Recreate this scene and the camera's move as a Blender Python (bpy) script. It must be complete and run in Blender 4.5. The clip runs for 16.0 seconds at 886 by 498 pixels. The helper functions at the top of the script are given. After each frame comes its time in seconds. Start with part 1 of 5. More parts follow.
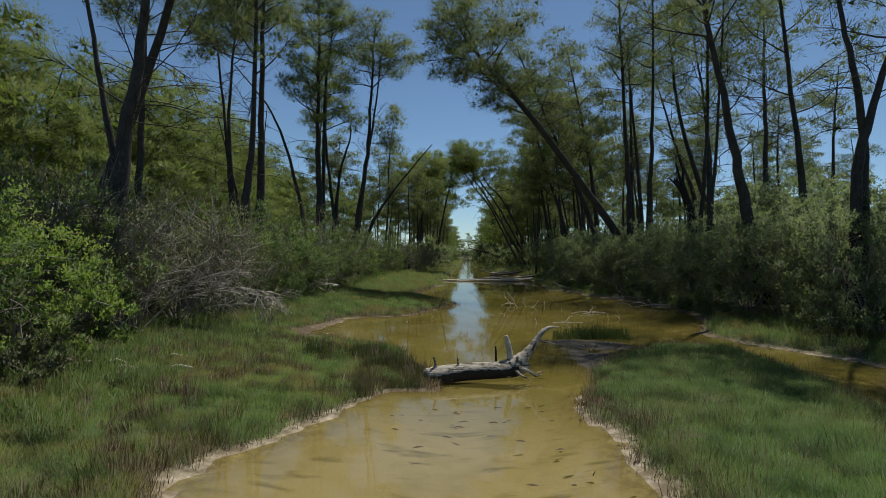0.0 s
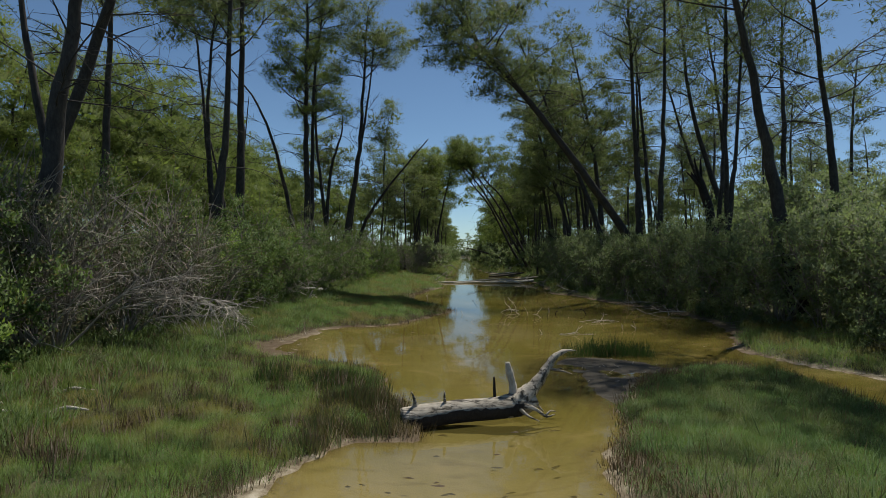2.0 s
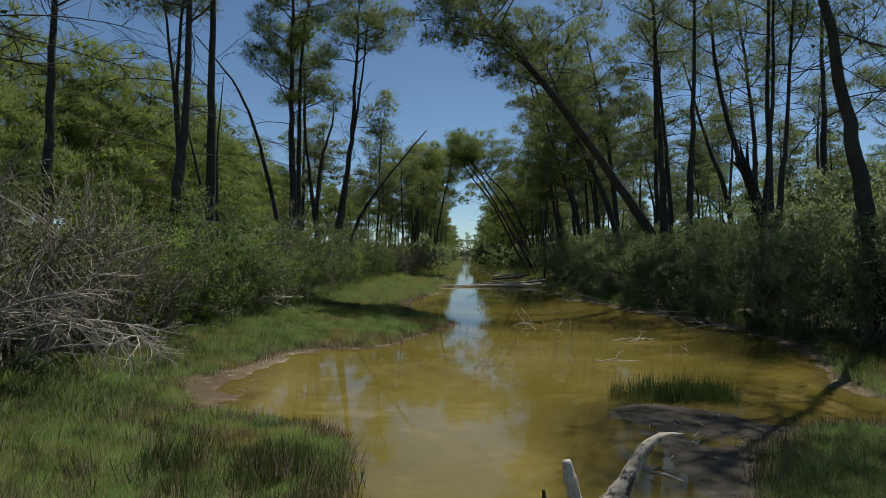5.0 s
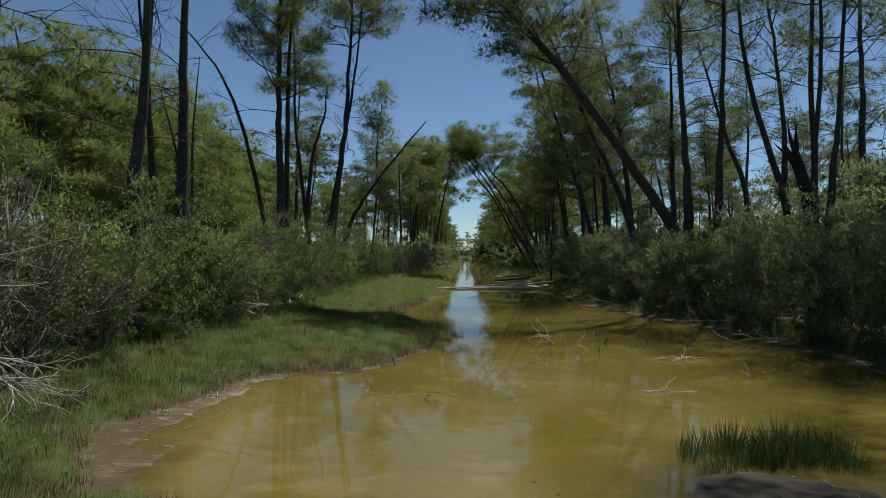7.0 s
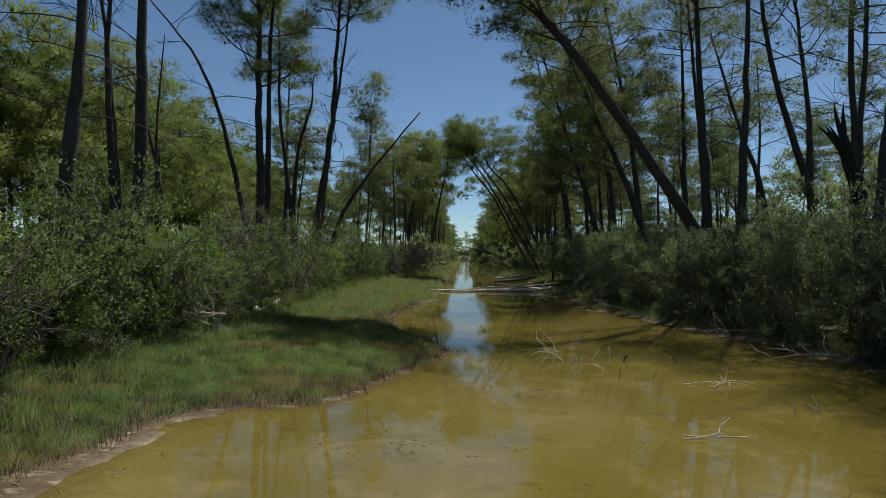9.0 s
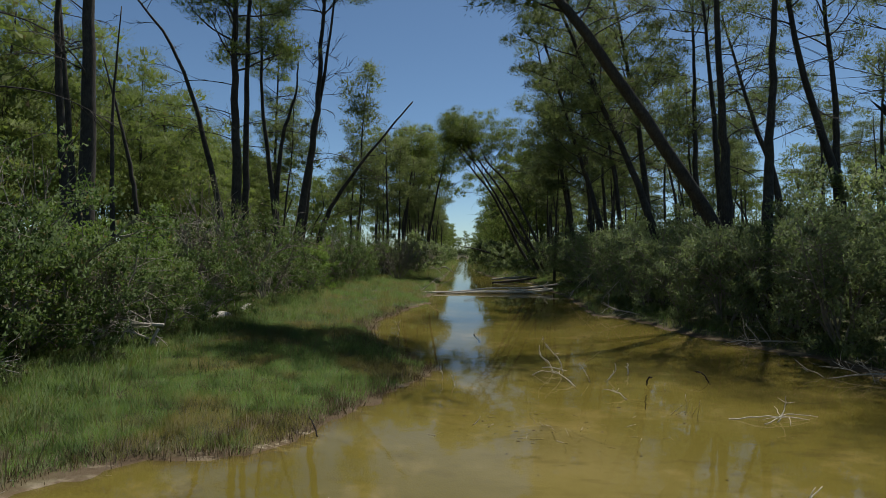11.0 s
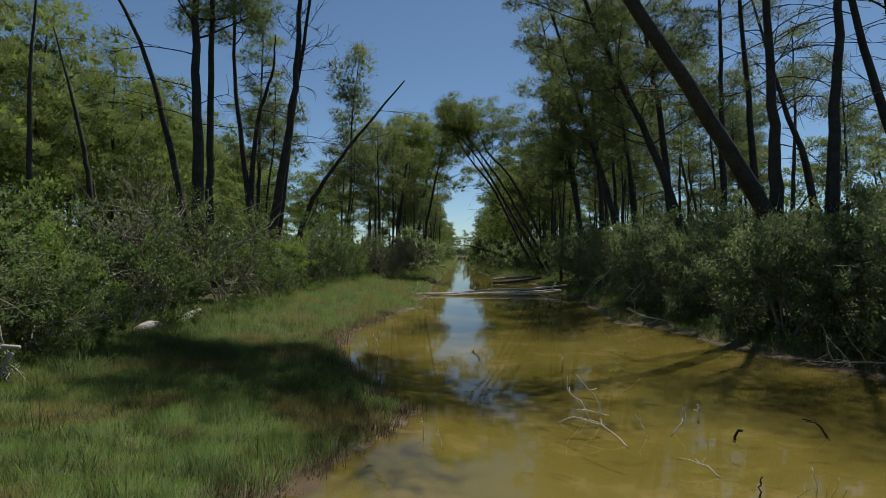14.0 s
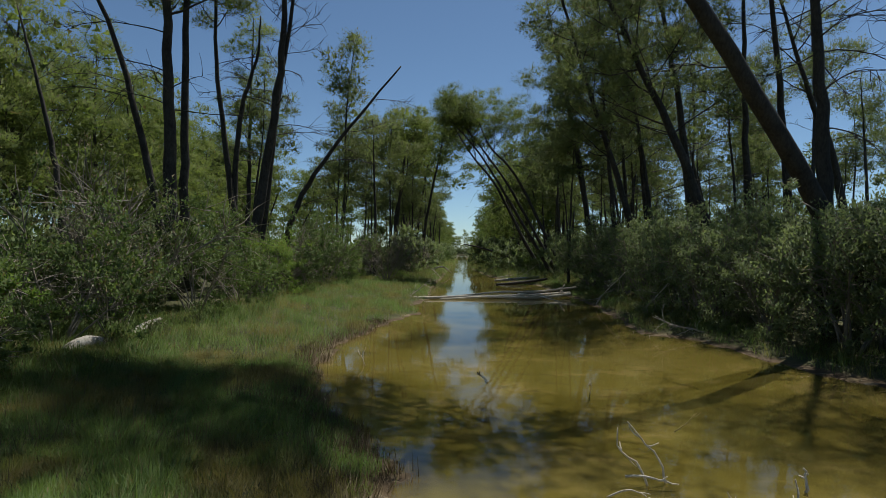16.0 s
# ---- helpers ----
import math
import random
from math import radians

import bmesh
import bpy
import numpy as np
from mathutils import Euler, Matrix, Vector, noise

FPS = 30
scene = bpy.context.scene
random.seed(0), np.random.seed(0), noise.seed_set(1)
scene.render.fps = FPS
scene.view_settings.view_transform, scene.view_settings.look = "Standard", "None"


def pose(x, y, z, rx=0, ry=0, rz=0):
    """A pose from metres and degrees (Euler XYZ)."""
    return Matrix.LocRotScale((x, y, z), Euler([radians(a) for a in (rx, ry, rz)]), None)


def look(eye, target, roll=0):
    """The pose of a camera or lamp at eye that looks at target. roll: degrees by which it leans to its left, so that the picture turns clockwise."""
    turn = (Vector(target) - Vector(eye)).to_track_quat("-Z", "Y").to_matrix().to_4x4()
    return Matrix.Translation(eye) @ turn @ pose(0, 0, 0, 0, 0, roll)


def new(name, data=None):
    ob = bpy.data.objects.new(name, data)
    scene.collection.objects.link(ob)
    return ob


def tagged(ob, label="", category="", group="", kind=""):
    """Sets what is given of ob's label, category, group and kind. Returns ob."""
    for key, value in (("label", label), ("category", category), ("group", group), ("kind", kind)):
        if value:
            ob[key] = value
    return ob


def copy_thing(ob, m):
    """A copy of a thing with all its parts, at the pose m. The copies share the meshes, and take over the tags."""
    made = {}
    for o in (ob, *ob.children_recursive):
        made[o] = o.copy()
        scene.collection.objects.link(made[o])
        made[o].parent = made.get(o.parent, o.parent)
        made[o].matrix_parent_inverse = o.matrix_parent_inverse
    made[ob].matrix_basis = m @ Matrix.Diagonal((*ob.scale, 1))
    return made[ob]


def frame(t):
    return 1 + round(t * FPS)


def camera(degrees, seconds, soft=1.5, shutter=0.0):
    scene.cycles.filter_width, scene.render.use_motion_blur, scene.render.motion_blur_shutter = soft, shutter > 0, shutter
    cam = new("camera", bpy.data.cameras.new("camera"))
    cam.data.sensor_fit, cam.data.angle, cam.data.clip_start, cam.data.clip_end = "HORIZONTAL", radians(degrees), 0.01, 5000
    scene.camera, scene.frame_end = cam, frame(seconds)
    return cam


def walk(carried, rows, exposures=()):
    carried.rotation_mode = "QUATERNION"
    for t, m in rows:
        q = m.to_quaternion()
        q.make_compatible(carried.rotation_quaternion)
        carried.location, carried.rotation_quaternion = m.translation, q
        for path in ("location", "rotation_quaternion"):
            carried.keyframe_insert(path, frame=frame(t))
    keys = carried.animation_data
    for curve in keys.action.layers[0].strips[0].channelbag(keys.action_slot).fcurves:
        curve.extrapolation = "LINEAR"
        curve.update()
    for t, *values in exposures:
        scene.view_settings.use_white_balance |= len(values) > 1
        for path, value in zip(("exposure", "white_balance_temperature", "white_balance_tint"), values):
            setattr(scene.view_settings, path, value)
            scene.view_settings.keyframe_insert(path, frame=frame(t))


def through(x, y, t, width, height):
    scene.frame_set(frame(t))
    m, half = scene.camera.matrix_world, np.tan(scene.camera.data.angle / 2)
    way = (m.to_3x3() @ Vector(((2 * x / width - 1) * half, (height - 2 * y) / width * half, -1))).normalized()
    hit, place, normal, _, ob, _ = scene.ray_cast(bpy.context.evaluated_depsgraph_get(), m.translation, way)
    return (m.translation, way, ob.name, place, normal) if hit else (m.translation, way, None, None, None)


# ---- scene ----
cam = camera(74.8, 16.0, soft=0.8)
METRES, EYE, TILT, LEAN, TURN = 15.79, 1.8, 0.0, 0.0, 0.0
EV = -0.12
ROWS = [
    (0.0, 0.0, 0.0, 0.0, -0.0, 0.37, -0.49),
    (0.5, -0.0011, 0.0281, 0.0003, 0.0, 0.36, -0.52),
    (1.0, -0.0005, 0.06, 0.0005, -0.01, 0.37, -0.49),
    (1.5, 0.0051, 0.0893, 0.0013, -0.02, 0.36, -0.49),
    (2.0, 0.0119, 0.1216, 0.0022, -0.03, 0.36, -0.49),
    (2.5, 0.0171, 0.1531, 0.0038, -0.04, 0.37, -0.48),
    (3.0, 0.0195, 0.185, 0.0047, -0.05, 0.35, -0.52),
    (3.5, 0.0172, 0.2133, 0.0054, -0.05, 0.34, -0.53),
    (4.0, 0.0129, 0.2442, 0.0057, -0.08, 0.35, -0.49),
    (6.5, 0.0071, 0.4088, 0.0076, -0.12, 0.28, -0.45),
    (7.0, 0.0064, 0.447, 0.0078, -0.14, 0.27, -0.49),
    (7.5, 0.0076, 0.4804, 0.0075, -0.14, 0.27, -0.5),
    (8.0, 0.0095, 0.5147, 0.0078, -0.16, 0.26, -0.5),
    (8.5, 0.0134, 0.544, 0.0079, -0.19, 0.26, -0.49),
    (9.0, 0.02, 0.5739, 0.0076, -0.2, 0.26, -0.51),
    (11.5, 0.04, 0.7262, 0.0057, -0.26, 0.22, -0.54),
    (12.0, 0.0445, 0.7588, 0.0052, -0.25, 0.23, -0.54),
    (12.5, 0.0481, 0.7879, 0.0033, -0.26, 0.23, -0.53),
    (13.0, 0.0493, 0.8189, 0.0015, -0.29, 0.22, -0.59),
    (13.5, 0.0488, 0.8469, -0.0004, -0.3, 0.2, -0.59),
    (14.0, 0.0477, 0.8774, -0.0013, -0.32, 0.18, -0.55),
    (14.5, 0.0472, 0.9054, -0.0002, -0.31, 0.17, -0.54),
    (15.0, 0.0481, 0.936, 0.0008, -0.31, 0.15, -0.49),
    (15.5, 0.0495, 0.9632, -0.0003, -0.31, 0.17, -0.53),
    (16.0, 0.0491, 0.9942, -0.0017, -0.33, 0.17, -0.48),
]
walk(cam, [(t, pose(0, 0, EYE, TILT, LEAN, TURN) @ pose(METRES * x, METRES * y, METRES * z, 90 + pitch, roll, yaw)) for t, x, y, z, yaw, pitch, roll in ROWS],
     exposures=[(0.0, EV), (16.0, EV)])

# ---- world, sun ----
SUN_AZ, SUN_EL = 31.0, 62.0          # degrees right of ahead (+y), degrees above the ground
world = bpy.data.worlds.new("world")
scene.world = world
world.use_nodes = True
wn = world.node_tree.nodes
sky = wn.new("ShaderNodeTexSky")
sky.sky_type = "NISHITA"
sky.sun_disc = False
sky.sun_elevation = radians(SUN_EL)
sky.sun_rotation = radians(SUN_AZ)
sky.altitude = 2500
sky.air_density, sky.dust_density, sky.ozone_density = 1.0, 1.6, 2.0
wn["Background"].inputs["Strength"].default_value = 0.092
clear = wn.new("ShaderNodeMix")          # a clear, slightly greener blue
clear.data_type, clear.blend_type = "RGBA", "MULTIPLY"
clear.inputs[0].default_value = 1.0
clear.inputs[7].default_value = (0.87, 1.0, 1.02, 1)
world.node_tree.links.new(sky.outputs["Color"], clear.inputs[6])
world.node_tree.links.new(clear.outputs[2], wn["Background"].inputs["Color"])

sun_data = bpy.data.lights.new("sun", "SUN")
sun_data.energy, sun_data.angle, sun_data.color = 4.8, radians(0.53), (1.0, 0.95, 0.87)
sun = new("sun", sun_data)
SUN_DIR = Vector((math.sin(radians(SUN_AZ)) * math.cos(radians(SUN_EL)),
                  math.cos(radians(SUN_AZ)) * math.cos(radians(SUN_EL)), math.sin(radians(SUN_EL))))
sun.matrix_world = look(SUN_DIR * 60, (0, 0, 0))


# ---- materials ----
def node(nt, kind, **inputs):
    n = nt.nodes.new(kind)
    for key, value in inputs.items():
        n.inputs[key.replace("_", " ")].default_value = value
    return n


def fresh(name):
    m = bpy.data.materials.new(name)
    m.use_nodes = True
    m.node_tree.nodes.clear()
    out = m.node_tree.nodes.new("ShaderNodeOutputMaterial")
    return m, m.node_tree, out


def ramp(nt, fac, *stops):
    r = nt.nodes.new("ShaderNodeValToRGB")
    els = r.color_ramp.elements
    while len(els) < len(stops):
        els.new(0.5)
    for e, (pos, col) in zip(els, stops):
        e.position, e.color = pos, (*col, 1) if len(col) == 3 else col
    nt.links.new(fac, r.inputs["Fac"])
    return r.outputs["Color"]


def mixed(nt, fac, a, b, blend="MIX"):
    m = nt.nodes.new("ShaderNodeMix")
    m.data_type, m.blend_type = "RGBA", blend
    for socket, value in ((m.inputs["Factor"], fac), (m.inputs["A"], a), (m.inputs["B"], b)):
        if isinstance(value, bpy.types.NodeSocket):
            nt.links.new(value, socket)
        else:
            socket.default_value = value if isinstance(value, float) else (*value, 1)
    for out in m.outputs:
        if out.type == "RGBA":
            return out


def calc(nt, op, a, b=0.0, clamp=False):
    m = nt.nodes.new("ShaderNodeMath")
    m.operation, m.use_clamp = op, clamp
    for socket, value in zip(m.inputs, (a, b)):
        if isinstance(value, bpy.types.NodeSocket):
            nt.links.new(value, socket)
        else:
            socket.default_value = value
    return m.outputs[0]


def grain(nt, coords, scale, detail=4.0, rough=0.55, stretch=None):
    n = node(nt, "ShaderNodeTexNoise", Scale=scale, Detail=detail, Roughness=rough)
    if stretch:
        mp = nt.nodes.new("ShaderNodeMapping")
        mp.inputs["Scale"].default_value = stretch
        nt.links.new(coords, mp.inputs["Vector"])
        coords = mp.outputs["Vector"]
    nt.links.new(coords, n.inputs["Vector"])
    return n.outputs["Fac"]


def bumped(nt, height, strength, distance):
    b = node(nt, "ShaderNodeBump", Strength=strength, Distance=distance)
    nt.links.new(height, b.inputs["Height"])
    return b.outputs["Normal"]


def leaf_material(name, dark, light, through, dry=None, dry_amount=0.0, gloss=0.5, patch=0.0, patch_colour=(0.2, 0.13, 0.05), clump=0.0):
    """Foliage: colour varies leaf by leaf and plant by plant; part of the light goes through."""
    m, nt, out = fresh(name)
    geo = nt.nodes.new("ShaderNodeNewGeometry")
    info = nt.nodes.new("ShaderNodeObjectInfo")
    island = geo.outputs["Random Per Island"]
    drift = ramp(nt, grain(nt, geo.outputs["Position"], 1.7, 3.0, 0.55), (0.34, (0, 0, 0)), (0.66, (1, 1, 1)))
    mix = calc(nt, "ADD", calc(nt, "MULTIPLY", island, 0.28), calc(nt, "MULTIPLY", info.outputs["Random"], 0.3))
    mix = calc(nt, "ADD", mix, calc(nt, "MULTIPLY", drift, 0.42))
    col = ramp(nt, mix, (0.05, dark), (0.95, light))
    if dry:
        pick = calc(nt, "GREATER_THAN", island, 1.0 - dry_amount)
        col = mixed(nt, pick, col, dry)
    if patch:
        spots = grain(nt, geo.outputs["Position"], 0.8, 4.0, 0.6)
        fac = ramp(nt, spots, (0.47, (0, 0, 0)), (0.60, (patch,) * 3))
        col = mixed(nt, fac, col, patch_colour)
    if clump:
        spots = grain(nt, geo.outputs["Position"], 3.6, 4.0, 0.65)
        col = mixed(nt, ramp(nt, spots, (0.56, (0, 0, 0)), (0.68, (clump,) * 3)), col, (0.13, 0.105, 0.055))
        col = mixed(nt, ramp(nt, spots, (0.32, (clump,) * 3), (0.44, (0, 0, 0))), col, (0.085, 0.165, 0.075))
    p = node(nt, "ShaderNodeBsdfPrincipled", Roughness=gloss)
    p.inputs["Specular IOR Level"].default_value = 0.15
    tr = nt.nodes.new("ShaderNodeBsdfTranslucent")
    warm = mixed(nt, 1.0, col, (1.04, 1.12, 0.66), "MULTIPLY")
    nt.links.new(col, p.inputs["Base Color"])
    nt.links.new(warm, tr.inputs["Color"])
    sh = nt.nodes.new("ShaderNodeMixShader")
    sh.inputs["Fac"].default_value = through
    nt.links.new(p.outputs[0], sh.inputs[1])
    nt.links.new(tr.outputs[0], sh.inputs[2])
    nt.links.new(sh.outputs[0], out.inputs["Surface"])
    return m


def wood_material(name, dark, light, scale=1.0, rough=0.85, moss=None, along=(1.0, 1.0, 0.35), crack=0.0):
    """Bark or weathered wood: grain along the length, cracks and blotches."""
    m, nt, out = fresh(name)
    geo = nt.nodes.new("ShaderNodeNewGeometry")
    pos = geo.outputs["Position"]
    big = grain(nt, pos, 3.0 * scale, 3.0)
    fine = grain(nt, pos, 26.0 * scale, 5.0, 0.65, along)
    fac = calc(nt, "ADD", calc(nt, "MULTIPLY", big, 0.45), calc(nt, "MULTIPLY", fine, 0.55))
    col = ramp(nt, fac, (0.3, dark), (0.7, light))
    if moss:
        col = mixed(nt, ramp(nt, big, (0.5, (0, 0, 0)), (0.7, (0.7, 0.7, 0.7))), col, moss)
    if crack:
        split = grain(nt, pos, 13.0 * scale, 6.0, 0.7, along)
        col = mixed(nt, ramp(nt, split, (0.40, (crack,) * 3), (0.49, (0, 0, 0))), col, (0.03, 0.026, 0.02))
    p = node(nt, "ShaderNodeBsdfPrincipled", Roughness=rough)
    p.inputs["Specular IOR Level"].default_value = 0.25
    nt.links.new(col, p.inputs["Base Color"])
    nt.links.new(bumped(nt, fine, 0.7, 0.02 / scale), p.inputs["Normal"])
    nt.links.new(p.outputs[0], out.inputs["Surface"])
    return m


def ground_material():
    """Silt bed below the water line, pale salt crust at the edge, dark litter on the banks."""
    m, nt, out = fresh("ground")
    geo = nt.nodes.new("ShaderNodeNewGeometry")
    pos = geo.outputs["Position"]
    sep = nt.nodes.new("ShaderNodeSeparateXYZ")
    nt.links.new(pos, sep.inputs[0])
    big = grain(nt, pos, 0.55, 4.0, 0.6)
    mid = grain(nt, pos, 2.4, 5.0, 0.6)
    fine = grain(nt, pos, 30.0, 4.0, 0.7)
    streak = grain(nt, pos, 1.3, 5.0, 0.65, (0.55, 1.6, 1.0))
    bed = ramp(nt, big, (0.36, (0.158, 0.145, 0.030)), (0.52, (0.194, 0.174, 0.048)), (0.68, (0.235, 0.214, 0.105)))
    bed = mixed(nt, ramp(nt, streak, (0.60, (0, 0, 0)), (0.72, (0.75, 0.75, 0.75))), bed, (0.075, 0.060, 0.025))
    blot = grain(nt, pos, 1.1, 6.0, 0.65)
    bed = mixed(nt, ramp(nt, blot, (0.54, (0, 0, 0)), (0.66, (0.7,) * 3)), bed, (0.36, 0.30, 0.17))
    bed = mixed(nt, ramp(nt, grain(nt, pos, 1.9, 5.0, 0.6, (1.0, 1.7, 1.0)), (0.30, (0.75,) * 3), (0.42, (0, 0, 0))), bed, (0.11, 0.088, 0.022))
    sand = ramp(nt, mid, (0.40, (0.078, 0.052, 0.029)), (0.58, (0.135, 0.098, 0.052)), (0.72, (0.34, 0.28, 0.18)))
    dry = grain(nt, pos, 3.2, 6.0, 0.7, (0.7, 1.6, 1.0))
    sand = mixed(nt, ramp(nt, dry, (0.53, (0, 0, 0)), (0.61, (0.85,) * 3)), sand, (0.42, 0.36, 0.25))
    sand = mixed(nt, ramp(nt, big, (0.42, (0.8,) * 3), (0.62, (0.1,) * 3)), sand, (0.085, 0.058, 0.034))
    crust = nt.nodes.new("ShaderNodeAttribute")
    crust.attribute_name = "crust"
    pale = ramp(nt, grain(nt, pos, 6.0, 5.0, 0.7), (0.40, (0.15, 0.115, 0.07)), (0.52, (0.27, 0.225, 0.15)), (0.66, (0.42, 0.37, 0.275)))
    sand = mixed(nt, crust.outputs["Fac"], sand, pale)
    sand = mixed(nt, ramp(nt, fine, (0.58, (0, 0, 0)), (0.75, (0.8, 0.8, 0.8))), sand, (0.12, 0.08, 0.05))
    soil = ramp(nt, mid, (0.3, (0.038, 0.036, 0.018)), (0.55, (0.070, 0.076, 0.030)), (0.75, (0.12, 0.11, 0.055)))
    soil = mixed(nt, ramp(nt, fine, (0.55, (0, 0, 0)), (0.7, (0.7, 0.7, 0.7))), soil, (0.16, 0.13, 0.085))
    wob = calc(nt, "ADD", sep.outputs["Z"], calc(nt, "MULTIPLY", calc(nt, "SUBTRACT", mid, 0.5), 0.05))
    att = nt.nodes.new("ShaderNodeAttribute")
    att.attribute_name = "silt"
    bed = mixed(nt, calc(nt, "MULTIPLY", att.outputs["Fac"], ramp(nt, mid, (0.3, (0.6,) * 3), (0.55, (1,) * 3))), bed, (0.43, 0.39, 0.315))
    weed = grain(nt, pos, 2.6, 4.0, 0.55, (0.7, 2.4, 1.0))
    bed = mixed(nt, calc(nt, "MULTIPLY", att.outputs["Fac"], ramp(nt, weed, (0.56, (0, 0, 0)), (0.70, (0.75,) * 3))), bed, (0.115, 0.098, 0.062))
    col = mixed(nt, ramp(nt, calc(nt, "ADD", wob, 0.5), (0.47, (0, 0, 0)), (0.50, (1, 1, 1))), bed, sand)
    col = mixed(nt, ramp(nt, calc(nt, "ADD", wob, 0.5), (0.512, (0, 0, 0)), (0.54, (1, 1, 1))), col, soil)
    # wet shoal mud, its grey darkened to hold the tree shade as well
    shaded_ooze = nt.nodes.new("ShaderNodeAttribute")
    shaded_ooze.attribute_name = "shaded_ooze"
    grey = ramp(nt, streak, (0.40, (0.030, 0.027, 0.020)), (0.58, (0.056, 0.050, 0.038)), (0.70, (0.15, 0.138, 0.11)))
    col = mixed(nt, shaded_ooze.outputs["Fac"], col, grey)
    p = node(nt, "ShaderNodeBsdfPrincipled", Roughness=0.9)
    p.inputs["Specular IOR Level"].default_value = 0.2
    nt.links.new(col, p.inputs["Base Color"])
    nt.links.new(bumped(nt, calc(nt, "ADD", fine, mid), 0.4, 0.02), p.inputs["Normal"])
    nt.links.new(p.outputs[0], out.inputs["Surface"])
    return m


def water_material():
    """Clear, faintly yellow shallow water: the bed shows through, the sky and trees lie on it."""
    m, nt, out = fresh("water")
    geo = nt.nodes.new("ShaderNodeNewGeometry")
    see = nt.nodes.new("ShaderNodeBsdfTransparent")
    see.inputs["Color"].default_value = (0.93, 0.88, 0.66, 1)
    gl = node(nt, "ShaderNodeBsdfGlossy", Roughness=0.02)
    fr = node(nt, "ShaderNodeFresnel", IOR=1.40)
    rip = grain(nt, geo.outputs["Position"], 5.0, 3.0, 0.5)
    nrm = bumped(nt, rip, 0.05, 0.02)
    nt.links.new(nrm, gl.inputs["Normal"])
    sh = nt.nodes.new("ShaderNodeMixShader")
    silty = nt.nodes.new("ShaderNodeBsdfDiffuse")         # fine silt held in the water
    silty.inputs["Color"].default_value = (0.20, 0.165, 0.045, 1)
    body = nt.nodes.new("ShaderNodeMixShader")
    body.inputs["Fac"].default_value = 0.28
    nt.links.new(see.outputs[0], body.inputs[1])
    nt.links.new(silty.outputs[0], body.inputs[2])
    nt.links.new(fr.outputs[0], sh.inputs["Fac"])
    nt.links.new(body.outputs[0], sh.inputs[1])
    nt.links.new(gl.outputs[0], sh.inputs[2])
    nt.links.new(sh.outputs[0], out.inputs["Surface"])
    return m


GROUND = ground_material()
WATER = water_material()
BARK = wood_material("bark", (0.020, 0.018, 0.015), (0.088, 0.079, 0.069))
TWIG = wood_material("twig_bark", (0.11, 0.096, 0.078), (0.34, 0.305, 0.25), 2.0)
DEADWOOD = wood_material("weathered_wood", (0.15, 0.135, 0.11), (0.62, 0.58, 0.50), 1.6)
PALE = wood_material("bleached_twig", (0.24, 0.21, 0.17), (0.60, 0.55, 0.46), 2.0)
LOGWOOD = wood_material("split_grey_wood", (0.12, 0.102, 0.074), (0.56, 0.50, 0.40), 2.6, along=(0.07, 0.45, 0.9), crack=0.9)
BLEACHED = wood_material("sun_bleached_wood", (0.34, 0.30, 0.24), (0.80, 0.74, 0.62), 2.0)
FORKWOOD = wood_material("twisted_grey_wood", (0.13, 0.11, 0.08), (0.58, 0.52, 0.42), 2.6, along=(0.35, 0.6, 0.16), crack=0.9)
# black of charred pieces; on the log it also paints the shaded underside
CHAR_SHADE = wood_material("charred_wood_and_shade", (0.008, 0.007, 0.006), (0.04, 0.034, 0.03), 2.0)
NEEDLE = leaf_material("pine_needles", (0.095, 0.122, 0.066), (0.205, 0.240, 0.112), 0.62, (0.15, 0.13, 0.075), 0.05, 0.6)
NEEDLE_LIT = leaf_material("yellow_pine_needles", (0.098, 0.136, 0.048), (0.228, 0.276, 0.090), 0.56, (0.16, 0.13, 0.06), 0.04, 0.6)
LEAF = leaf_material("shrub_leaves", (0.060, 0.104, 0.038), (0.160, 0.215, 0.074), 0.42, (0.15, 0.125, 0.07), 0.06, 0.65)
LEAF_DARK = leaf_material("dark_shrub_leaves", (0.105, 0.148, 0.090), (0.275, 0.325, 0.178), 0.54, (0.15, 0.14, 0.10), 0.05, 0.65)
LEAF_GREY = leaf_material("grey_shrub_leaves", (0.075, 0.096, 0.052), (0.160, 0.190, 0.090), 0.32, (0.18, 0.15, 0.105), 0.18, 0.65)
GRASS = leaf_material("samphire", (0.105, 0.170, 0.062), (0.225, 0.310, 0.105), 0.48, (0.24, 0.20, 0.12), 0.05, 0.65, 0.75, (0.215, 0.165, 0.075), 0.6)
GRASS_DEEP = leaf_material("deep_green_samphire", (0.085, 0.152, 0.062), (0.170, 0.250, 0.096), 0.42, (0.20, 0.17, 0.10), 0.04, 0.65, 0.35, (0.19, 0.175, 0.085), 0.45)
REED = leaf_material("dark_rush", (0.035, 0.066, 0.024), (0.090, 0.135, 0.044), 0.3, (0.15, 0.12, 0.065), 0.15, 0.65)
LEAF_BRIGHT = leaf_material("bright_shrub_leaves", (0.105, 0.18, 0.040), (0.25, 0.335, 0.085), 0.5, (0.20, 0.17, 0.08), 0.05, 0.65)
STRAW = leaf_material("dry_rush", (0.10, 0.09, 0.05), (0.23, 0.20, 0.11), 0.3, (0.09, 0.13, 0.05), 0.25, 0.7)
DEAD = leaf_material("dead_stems", (0.045, 0.035, 0.024), (0.16, 0.12, 0.075), 0.2)
LITTER = wood_material("dark_litter", (0.03, 0.022, 0.014), (0.13, 0.095, 0.06), 3.0)

